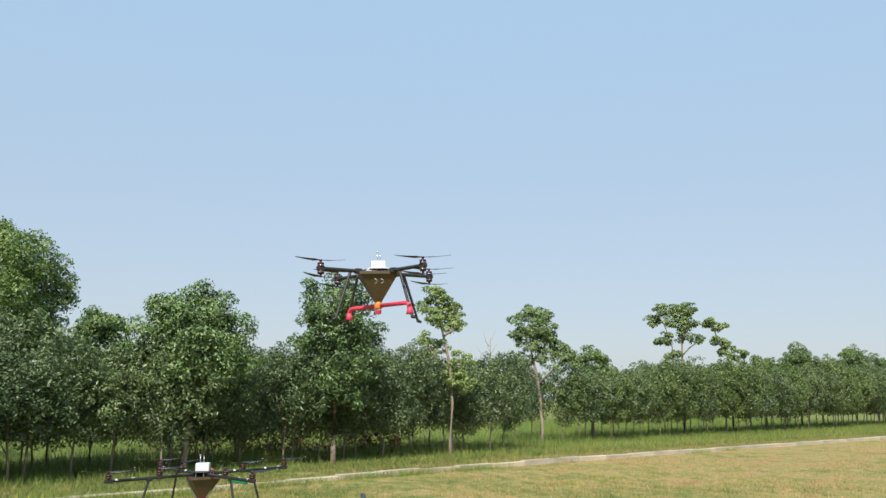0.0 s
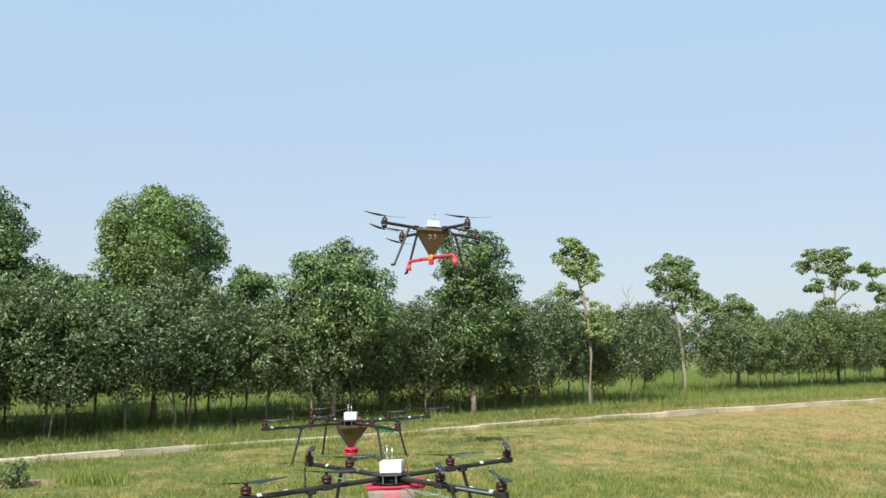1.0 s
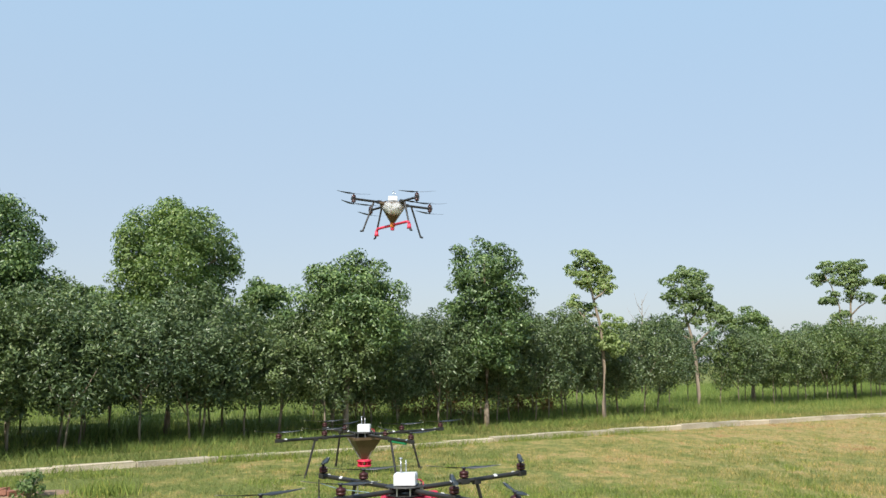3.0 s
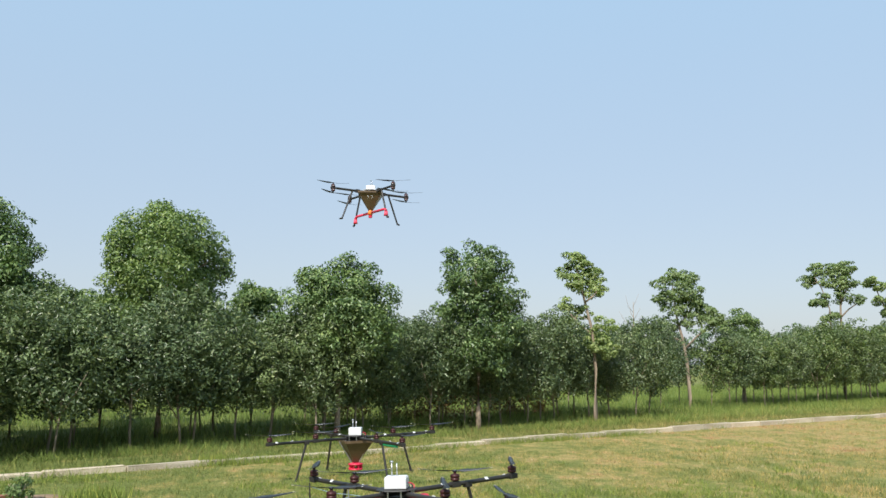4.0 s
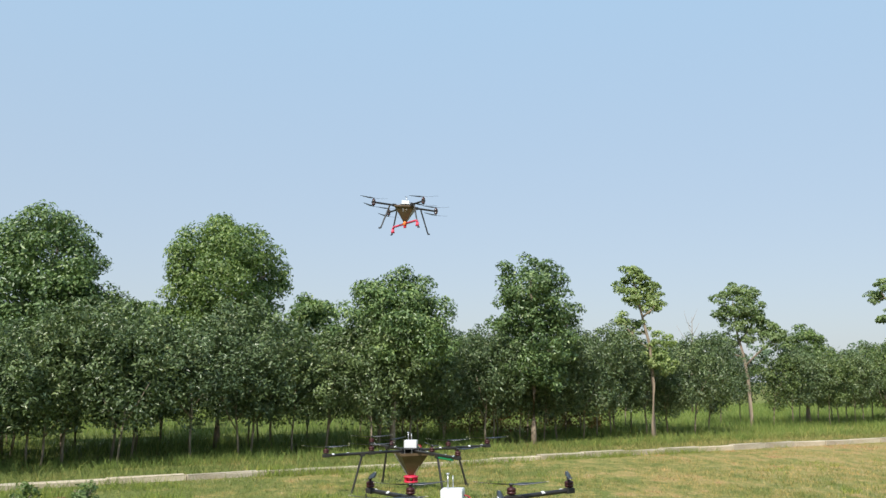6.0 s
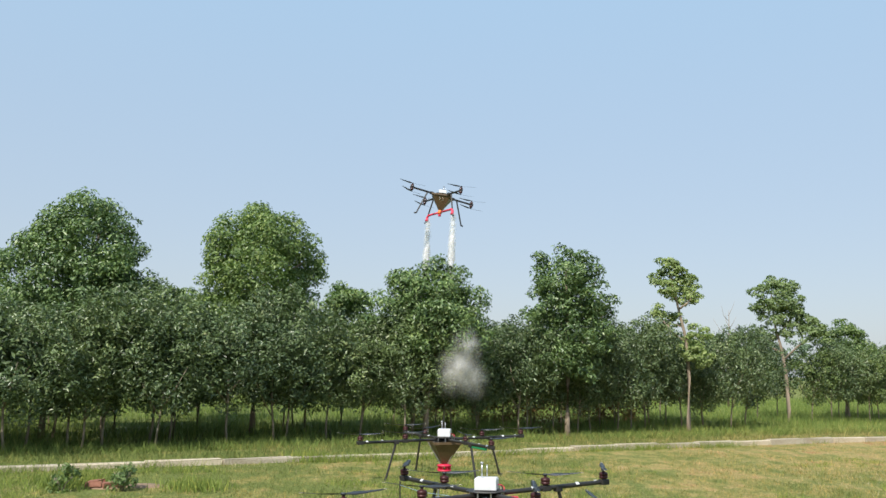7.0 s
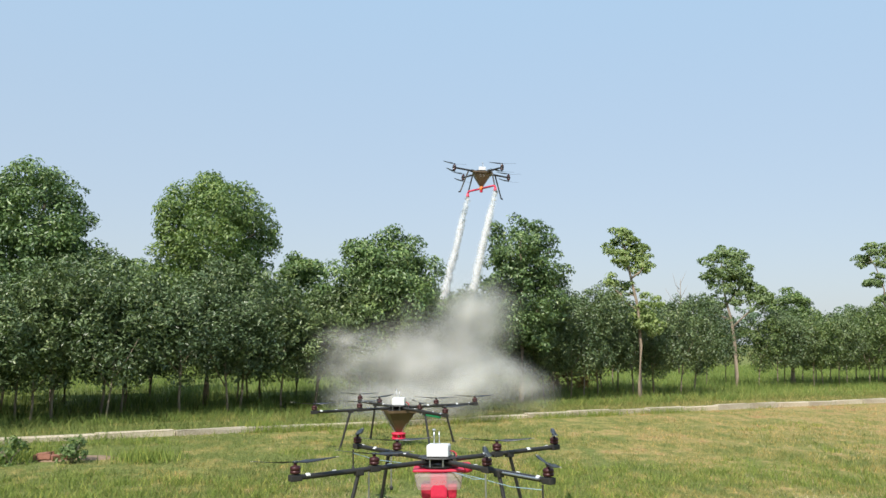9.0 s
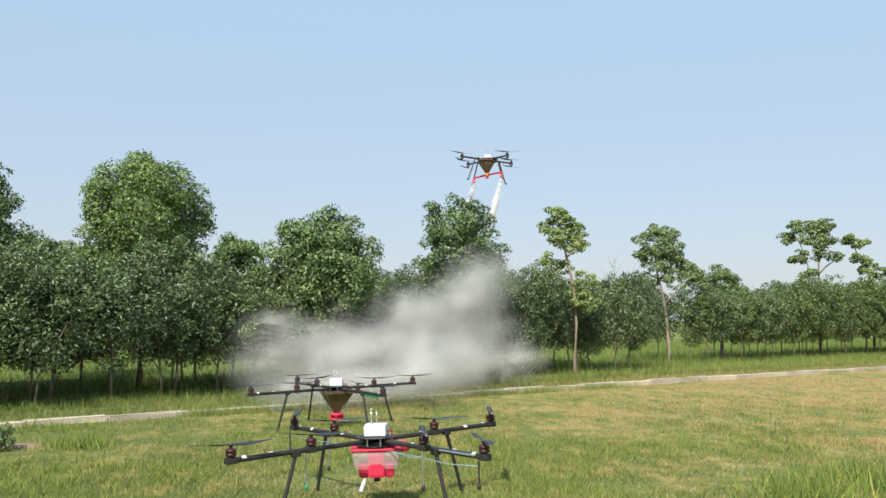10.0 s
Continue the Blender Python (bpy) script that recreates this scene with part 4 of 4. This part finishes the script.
def wires(thing):
    for k, (mat, name) in enumerate(((M_RED, "red_wire"), (M_BLACK, "black_wire"), (M_YELLOW, "yellow_wire"))):
        bm = bmesh.new()
        y = -0.05 + 0.02 * k
        bent_tube(bm, [(0.06, y, BOOM_Z + 0.07), (0.095, y, BOOM_Z + 0.062), (0.11, y - 0.01, BOOM_Z + 0.045), (0.10, y - 0.02, BOOM_Z + 0.028)], 0.004, 6)
        part(name, bm, mat, thing)


def build_sprayer():
    thing = empty("spray_drone", pose(-0.222, 6.181, 0.0, -1.0, -1.5, 38.3), "black eight-motor spraying drone with a red tank standing on the lawn", "drone", "drones parked on the lawn")
    turns = {(0, -1, True): (-18, 0), (0, -1, False): (-50, 0), (0, 1, False): (-45, 0), (0, 1, True): (49, 0),
             (1, 1, True): (50, 0), (1, 1, False): (-38, 0), (1, -1, False): (54, 0), (1, -1, True): (62, 0)}
    long_boom_frame(thing, 1.15, 0.466, turns)
    white_box(thing, BOOM_Z + 0.035, 0.155, 0.075, -46)
    antenna_set(thing, BOOM_Z + 0.11, 0.10)
    wires(thing)
    bm = bmesh.new()
    block(bm, (0.35, 0.26, 0.13), pose(0, 0, BOOM_Z - 0.125, 0, 0, -38), 0.03, 0.86)
    part("tank", bm, M_TANK, thing, "translucent milky tank shell")
    bm = bmesh.new()
    block(bm, (0.27, 0.20, 0.075), pose(0, 0, BOOM_Z - 0.205, 0, 0, -38), 0.03, 0.8)
    part("tank_sump", bm, M_RED, thing, "red lower tank")
    bm = bmesh.new()
    block(bm, (0.12, 0.235, 0.2), pose(0, 0, BOOM_Z - 0.145, 0, 0, -38), 0.02)
    part("tank_core", bm, M_RED, thing, "red tank middle")
    bm = bmesh.new()
    block(bm, (0.36, 0.27, 0.018), pose(0, 0, BOOM_Z - 0.05, 0, 0, -38), 0.008)
    part("tank_rim", bm, M_RED, thing)
    bm = bmesh.new()
    lathe(bm, [(0.022, 0), (0.022, 0.02), (0.012, 0.03)], pose(0, 0, BOOM_Z - 0.285), 12)
    part("drain_valve", bm, M_BLACK, thing)
    bm = bmesh.new()
    lathe(bm, [(0.03, 0), (0.05, 0.01), (0.05, 0.05), (0.032, 0.07)], pose(0.22, -0.02, BOOM_Z - 0.10), 16)
    part("filler_cap", bm, M_RED, thing)
    bm = bmesh.new()
    tube(bm, (-0.022, -0.72, BOOM_Z + 0.004), (-0.022, -1.06, BOOM_Z + 0.004), 0.007, None, 8)
    part("conduit", bm, M_STEEL, thing, "pale metal conduit along the boom")
    for x in (-0.09, 0.09):
        bm = bmesh.new()
        block(bm, (0.075, 0.19, 0.10), pose(0, 0, 0, 0, 0, -38) @ pose(x, 0, BOOM_Z - 0.20), 0.018, 0.85)
        part("tank_lobe", bm, M_RED, thing, "red lower lobe of the tank")
    # spray nozzles hang from thin pipes under the booms, fed by pale hoses
    for k, sgn, r in ((0, -1, 0.48), (1, 1, 0.48), (1, -1, 0.5), (1, -1, 0.97), (1, 1, 0.97)):
        an = radians(90 * k)
        p = Vector((sgn * r * 1.15 * math.cos(an), sgn * r * 1.15 * math.sin(an), BOOM_Z - 0.02))
        side = Vector((-math.sin(an), math.cos(an), 0)) * 0.045
        q = p + side
        lower = 0.22 if r < 0.6 else 0.14
        bm = bmesh.new()
        tube(bm, q, q - Vector((0, 0, lower)), 0.006, None, 8)
        pipe = part("nozzle_pipe", bm, M_STEEL if r < 0.6 else M_BLACK, thing)
        bm = bmesh.new()
        lathe(bm, [(0.007, 0), (0.012, 0.006), (0.013, 0.024), (0.007, 0.036)], Matrix.Translation(q - Vector((0, 0, lower + 0.03))), 10)
        part("nozzle", bm, M_GREEN if k == 0 else M_BLACK, pipe, "spray nozzle")
        if k == 0 or sgn == 1 and r < 0.6:
            continue
        bm = bmesh.new()
        c = Vector((0.1 * sgn * math.cos(an), 0.1 * sgn * math.sin(an), BOOM_Z - 0.06))
        bent_tube(bm, [c, c.lerp(q, 0.35) - Vector((0, 0, 0.015)), c.lerp(q, 0.7) - Vector((0, 0, 0.04)), q - Vector((0, 0, 0.03))], 0.0026, 6)
        part("hose", bm, M_BLUE, thing, "thin pale blue hose")


def build_spreader():
    thing = empty("spreader_drone", pose(-0.90, 10.754, 0.0, 0, -1.2, 32.7), "black eight-motor drone with brown funnel and red spreader disc", "drone", "drones parked on the lawn")
    turns = {(0, -1, True): (-30, 0), (0, -1, False): (-28, 0), (0, 1, False): (-36, 0), (0, 1, True): (-25, 0),
             (1, 1, True): (-30, 0), (1, 1, False): (20, 0), (1, -1, False): (80, 0), (1, -1, True): (-20, 0)}
    long_boom_frame(thing, 1.15, 0.466, turns)
    white_box(thing, BOOM_Z + 0.035, 0.155, 0.085, -36)
    antenna_set(thing, BOOM_Z + 0.11, 0.10)
    wires(thing)
    bm = bmesh.new()
    hopper(bm, 0.165, 0.035, BOOM_Z - 0.05, BOOM_Z - 0.29)
    bmesh.ops.rotate(bm, verts=bm.verts, cent=(0, 0, 0), matrix=Matrix.Rotation(radians(-12), 3, "Z"))
    part("hopper", bm, M_HOPPER, thing, "brown tinted funnel hopper")
    for k, a in enumerate((-60, 150)):
        bm = bmesh.new()
        tube(bm, (0.2 * math.cos(radians(a)), 0.2 * math.sin(radians(a)), BOOM_Z - 0.04), (0.05 * math.cos(radians(a)), 0.05 * math.sin(radians(a)), BOOM_Z - 0.29), 0.008, None, 8)
        part("stay", bm, M_STEEL, thing)
    bm = bmesh.new()
    lathe(bm, [(0.05, 0), (0.085, 0.004), (0.088, 0.02), (0.06, 0.022)], pose(0, 0, BOOM_Z - 0.385), 24)
    disc = part("spreader_disc", bm, M_RED, thing, "red spinning spreader disc")
    bm = bmesh.new()
    lathe(bm, [(0.07, 0), (0.09, 0.004), (0.09, 0.018), (0.04, 0.03)], pose(0, 0, BOOM_Z - 0.325), 24)
    part("spreader_cover", bm, M_RED, thing, "red spreader cover")
    for k in range(8):
        a = radians(45 * k)
        bm = bmesh.new()
        block(bm, (0.05, 0.006, 0.045), pose(0.058 * math.cos(a), 0.058 * math.sin(a), BOOM_Z - 0.345, 0, 0, 45 * k), 0.001)
        part("vane", bm, M_RED, disc)
    bm = bmesh.new()
    tube(bm, (0.012, -0.60, BOOM_Z - 0.03), (0.012, -0.98, BOOM_Z - 0.03), 0.018, None, 12)
    part("sleeve", bm, M_GREEN, thing, "bright green sleeve under the boom")


def build_bottle():
    thing = empty("white_bottle", pose(-0.36, 6.5, 0.03, -35, 18, 0), "small white plastic bottle lying in the grass under the drone", "bottle")
    bm = bmesh.new()
    lathe(bm, [(0.012, 0), (0.015, 0.005), (0.015, 0.08), (0.008, 0.1), (0.007, 0.115)], None, 14)
    part("bottle_body", bm, M_WHITE, thing)
    bm = bmesh.new()
    lathe(bm, [(0.009, 0.113), (0.009, 0.135)], None, 12)
    part("bottle_cap", bm, M_WHITE, thing)


FLIGHT = [
    (0, 0.93, 9.006, 1.359, -57.9, 2.5), (0.5, 0.491, 9.975, 1.356, -57.4, -0.5), (1, 0.099, 10.894, 1.552, -55.6, -3.5),
    (1.5, -0.205, 11.944, 1.824, -55.6, -1.5), (2, -0.416, 12.611, 2.066, -55.7, -1.5), (2.5, -0.597, 13.362, 2.365, -56.1, -1),
    (4, -1.016, 14.547, 2.982, -55.6, 0), (4.5, -1.191, 15.206, 3.201, -55.7, 0), (5, -1.397, 15.959, 3.42, -55.6, 0.5),
    (5.5, -1.56, 16.621, 3.465, -56.2, 1), (6, -1.62, 17.177, 3.503, -55.9, -1), (6.7, -1.622, 17.429, 3.556, -54.8, -7),
    (7.5, -1.535, 17.681, 3.608, -53.7, -8), (8, -1.154, 17.87, 3.626, -54.0, -7), (8.5, -0.536, 18.101, 3.63, -53.9, -4),
    (9, 0.157, 18.539, 3.652, -55.0, -2), (9.5, 0.93, 19.143, 3.694, -55.3, -1), (10, 1.764, 19.709, 3.723, -56.6, 0),
]


def flight(t):
    """The flying drone's pose at t seconds."""
    t = max(0.0, min(10.0, t))
    for a, b in zip(FLIGHT, FLIGHT[1:]):
        if a[0] <= t <= b[0]:
            k = (t - a[0]) / (b[0] - a[0])
            x, y, z, yaw, tilt = [p + (q - p) * k for p, q in zip(a[1:], b[1:])]
            return pose(x, y, z + EYE, tilt, 0, yaw)


ARM = 0.73
SPINNERS = []


def build_flyer():
    """Four arms with a motor above and below each tip, funnel hopper, white box and a red two-ended blower pipe."""
    thing = empty("seeding_drone", flight(0), "black four-armed flying drone with brown funnel and red blower pipe", "drone")
    for k in range(4):
        an = radians(90 * k)
        d = Vector((math.cos(an), math.sin(an), 0))
        bm = bmesh.new()
        tube(bm, d * 0.10, d * (ARM + 0.02), 0.021, 0.019, 14)
        arm = part("arm", bm, M_CARBON, thing)
        bm = bmesh.new()
        block(bm, (0.07, 0.055, 0.055), Matrix.Translation(d * 0.26) @ pose(0, 0, 0, 0, 0, 90 * k), 0.008)
        part("fold_joint", bm, M_BLACK, arm)
        shared("motor_mount", MOUNT, thing, Matrix.Translation(d * ARM) @ pose(0, 0, 0, 0, 0, 90 * k))
        for down in (False, True):
            p = d * ARM + Vector((0, 0, -0.012 if down else 0.012))
            mo = motor_unit(thing, p, 58 + 9 * k + (25 if down else 0), PROP_MID, 0, down, False)
            SPINNERS.append((mo, p + Vector((0, 0, -0.072 if down else 0.072)), 58 + 9 * k + (25 if down else 0), -1 if down else 1))
        a, f = d * 0.36 + Vector((0, 0, -0.01)), d * 0.55 + Vector((0, 0, -0.50))
        bm = bmesh.new()
        tube(bm, a, f, 0.016, 0.014, 12)
        leg = part("leg", bm, M_CARBON, thing)
        bm = bmesh.new()
        bent_tube(bm, [f + (a - f) * 0.02, f, f + d * 0.045 + Vector((0, 0, -0.012))], [0.017, 0.018, 0.014], 10)
        part("foot", bm, M_BLACK, leg)
    for z in (0.024, -0.028):
        bm = bmesh.new()
        lathe(bm, [(0.17, 0), (0.17, 0.004)], pose(0, 0, z, 0, 0, 22.5), 8)
        part("hub_plate", bm, M_CARBON, thing)
    white_box(thing, 0.03, 0.155, 0.085, 57)
    antenna_set(thing, 0.115, 0.10)
    bm = bmesh.new()
    hopper(bm, 0.195, 0.035, -0.035, -0.315)
    bmesh.ops.rotate(bm, verts=bm.verts, cent=(0, 0, 0), matrix=Matrix.Rotation(radians(57), 3, "Z"))
    part("hopper", bm, M_HOPPER, thing, "brown tinted funnel hopper")
    # pale mark on the funnel's wall
    for dx in (-0.035, 0.03):
        bm = bmesh.new()
        bent_tube(bm, [(dx - 0.015, -0.166, -0.08), (dx + 0.012, -0.158, -0.095), (dx + 0.012, -0.146, -0.115), (dx - 0.012, -0.137, -0.13)], 0.005, 6)
        bmesh.ops.rotate(bm, verts=bm.verts, cent=(0, 0, 0), matrix=Matrix.Rotation(radians(57), 3, "Z"))
        part("hopper_mark", bm, M_WHITE, thing, "pale curved mark")
    bm = bmesh.new()
    lathe(bm, [(0.034, -0.39), (0.042, -0.38), (0.042, -0.335), (0.036, -0.31)], None, 18)
    part("blower_housing", bm, M_ORANGE, thing, "orange blower housing")
    bm = bmesh.new()
    tube(bm, (0, 0, -0.44), (0, 0, -0.40), 0.03, 0.035, 14)
    part("blower_motor", bm, M_RED, thing)
    for sgn in (-1, 1):
        bm = bmesh.new()
        bent_tube(bm, [(sgn * 0.05, 0, -0.355), (sgn * 0.42, 0, -0.355), (sgn * 0.475, 0, -0.358), (sgn * 0.505, 0, -0.378), (sgn * 0.515, 0, -0.41)], [0.022, 0.022, 0.023, 0.024, 0.026], 14)
        pipe = part("blower_pipe", bm, M_PIPE, thing, "red blower pipe")
        bm = bmesh.new()
        lathe(bm, [(0.028, 0), (0.031, 0.04), (0.04, 0.075)], pose(sgn * 0.515, 0, -0.40, 180), 16)
        part("outlet", bm, M_PIPE, pipe)
    return thing


# ---- powder ----
JET_STEP = 0.135
JETS, PUFFS = [], []


def billow_mesh(rng, shells, mat, name):
    """Nested lumpy veils round one centre."""
    bm = bmesh.new()
    seed = Vector(rng.uniform(-50, 50, 3))
    for k in range(shells):
        r = (k + 1) / shells
        made = bmesh.ops.create_icosphere(bm, subdivisions=3, radius=1.0)
        for v in made["verts"]:
            n = v.co.normalized()
            lump = 1 + 0.34 * noise.noise(n * 1.5 + seed + Vector((0, 0, r))) + 0.16 * noise.noise(n * 3.4 + seed)
            v.co = n * r * lump * 0.95
    for f in bm.faces:
        f.smooth = True
    me = bpy.data.meshes.new(name)
    bm.to_mesh(me)
    bm.free()
    me.materials.append(mat)
    return me


def build_jets():
    """Powder falling from both outlets, in short rigid clumps that start inside the hopper."""
    rng = np.random.default_rng(31)
    kinds = [billow_mesh(rng, 5, M_JET, "powder_jet") for k in range(4)]
    for sgn in (-1, 1):
        for i in range(22):
            for j in range(1 if i < 4 else 2):
                ob = new("powder_jet", kinds[(i + j) % 4])
                w = 0.074 + 0.0017 * i
                ob.scale = (w, w, 0.12 if i < 3 else 0.185)
                tagged(ob, "falling jet of fine white powder", "powder", kind="stuff")
                a, r = rng.uniform(0, 6.28) + 3.1 * j, (0.0 if i < 4 else 0.002 * i)
                JETS.append((ob, sgn, i, r * math.cos(a), r * math.sin(a), rng.choice((102, 192, 282, 12))))


# where the cloud's leading edge stands along the row, by time
FRONT = [(6.8, 8.5), (7.6, 8.85), (8.0, 9.35), (8.5, 9.8), (9.0, 10.45), (9.5, 11.2), (10.2, 12.4)]


def front(t):
    for (a, p), (b, q) in zip(FRONT, FRONT[1:]):
        if a <= t <= b:
            return p + (q - p) * (t - a) / (b - a)


def build_puffs():
    """Billows of settling powder: a first burst, then fresh ones under the drone that sink and drift back along the row."""
    rng = np.random.default_rng(32)
    kinds = [billow_mesh(rng, 9, M_CLOUD, "powder_cloud") for k in range(6)]
    bursts = [billow_mesh(rng, 9, M_BURST, "powder_cloud") for k in range(3)]

    def puff(k, size, born, s, d, z, speed, sink, floor, label, near=0.08, meshes=kinds):
        ob = new("powder_cloud", meshes[k % len(meshes)])
        ob.scale = size
        tagged(ob, label, "powder", kind="stuff")
        PUFFS.append((ob, born, s, d, z, speed, sink, floor, near, rng.uniform(-14, 14)))

    for k in range(6):
        w = (0.40, 0.46, 0.38, 0.34, 0.42, 0.4)[k]
        puff(k, (w, w, w * 1.2), 6.85 + 0.1 * k, 8.3 + (0.05, -0.1, 0.25, 0.15, 0.1, -0.15)[k], 13.2, (1.75, 1.3, 1.55, 2.0, 1.2, 1.45)[k], 0.02, 0.5, 0.6, "dense burst of whitish powder", 0.08, bursts)
    for k in range(38):
        born = 7.55 + 0.066 * k
        kind = (0, 2, 0, 1, 2)[k % 5]
        w = (0.82, 0.84, 0.95)[kind] * rng.uniform(0.85, 1.2)
        s = front(born + 0.1) - 0.72 * w - (0.1, 0.3, 0.5)[kind] * rng.random()
        d = (13.2, 12.3, 13.0)[kind] + rng.normal() * 0.25
        z = (1.25 + 0.22 * (born - 7.5) + 0.3 * (k % 5 == 2), 0.6, 0.9)[kind] + rng.uniform(-0.15, 0.25)
        speed = (rng.uniform(-0.25, 0.3), rng.uniform(0.0, 0.65), rng.uniform(0.45, 1.02))[kind]
        puff(k, (w * 1.1, w, w * (1.0, 0.75, 0.8)[kind]), born, s, d, z, speed, (0.42, 0.08, 0.2)[kind], 0.45, "rolling cloud of whitish powder" if kind < 2 else "thin drifting cloud of whitish powder", (0.08, 0.75, 0.12)[kind])
    for k in range(11):  # low rolls that spread over the kerb onto the lawn
        born = 8.1 + 0.14 * k
        puff(k, (0.8, 0.75, 0.45), born, front(born) - 2.0 - 0.5 * (k % 3), 12.1 - 0.15 * (k % 2), 0.42, 0.15 + 0.2 * (k % 3), 0.12, 0.3, "low rolling cloud of whitish powder", 0.55)
    for k in range(9):  # thin veil that creeps out low between the stems
        puff(k, (1.0, 0.7, 0.42), 6.9 + 0.28 * k, 8.1 - 0.25 * (k % 3), 14.6 - 0.35 * (k % 4), 0.95 + 0.14 * (k % 3), 0.3, 0.0, 0.32, "thin drifting cloud of whitish powder")


def motions():
    flyer = bpy.data.objects["seeding_drone"]
    walk(flyer, [(r[0], pose(r[1], r[2], r[3] + EYE, r[5], 0, r[4])) for r in FLIGHT])
    for ob, p, start, way in SPINNERS:
        walk(ob, [(0.1 * i, Matrix.Translation(p) @ pose(0, 0, 0, 0, 0, start + way * 72 * i)) for i in range(101)])
    for ob, sgn, i, dx, dy, turn in JETS:
        fall = 0.021 * i
        rows = []
        begin = 6.5 + fall
        for k in range(101):
            t = 0.1 * k
            if t < begin - 0.05:
                m = flight(t) @ pose(0, 0, -0.05, 80, 0, turn)
            else:
                q = flight(t - fall) @ Vector((sgn * 0.515, 0, -0.54))
                m = pose(q.x + dx, q.y + dy, max(q.z - JET_STEP * i, 0.1), 0, 0, turn - 57)
            if k % 5 == 0 or t > 6.3:
                rows.append((t, m))
        walk(ob, rows)
    for ob, born, s, d, z, speed, sink, floor, near, spin in PUFFS:
        p = at(s, d)
        rows = [(0.0, pose(p.x, p.y, -2.5)), (born - 0.3, pose(p.x, p.y, -2.5))]
        for k in range(16):
            t = born + 0.25 * k
            age = t - born
            p = at(s - speed * age * (1.0 - 0.06 * age), d - near * age)
            rows.append((t, pose(p.x, p.y, max(z - sink * age, floor), 4 * math.sin(2 * age), 0, spin * age)))
            if t > 10.0:
                break
        walk(ob, rows)


build_ground()
build_hedge()
build_tall_trees()
build_bare_tree()
build_distance()
build_sprayer()
build_spreader()
build_flyer()
build_bottle()
build_jets()
build_puffs()
build_grass()
build_weed(3.0, 6.35, 0.5, 0.19, 480, 51, "clump of long fresh green grass in the lawn")
build_weed(3.75, 6.9, 0.5, 0.19, 420, 52, "clump of long fresh green grass in the lawn")
build_weed(-2.98, 12.25, 0.28, 0.13, 260, 53, "bright green clump of grass beside the kerb")
build_weed(-3.42, 9.1, 0.34, 0.11, 420, 54, "low yellowish weeds in the lawn")
build_weed(-4.75, 9.0, 0.4, 0.13, 420, 55, "clump of long fresh green grass in the lawn")
build_leafy_weed(-4.07, 8.77, 0.13, 0.20, 61)
build_leafy_weed(-4.6, 8.55, 0.16, 0.16, 62)
build_earth(-4.0, 9.12, 0.26, 0.17, 10, 1.0)
build_earth(-4.36, 8.9, 0.2, 0.14, -15, 2.0)
build_bricks()
build_kerb()
motions()
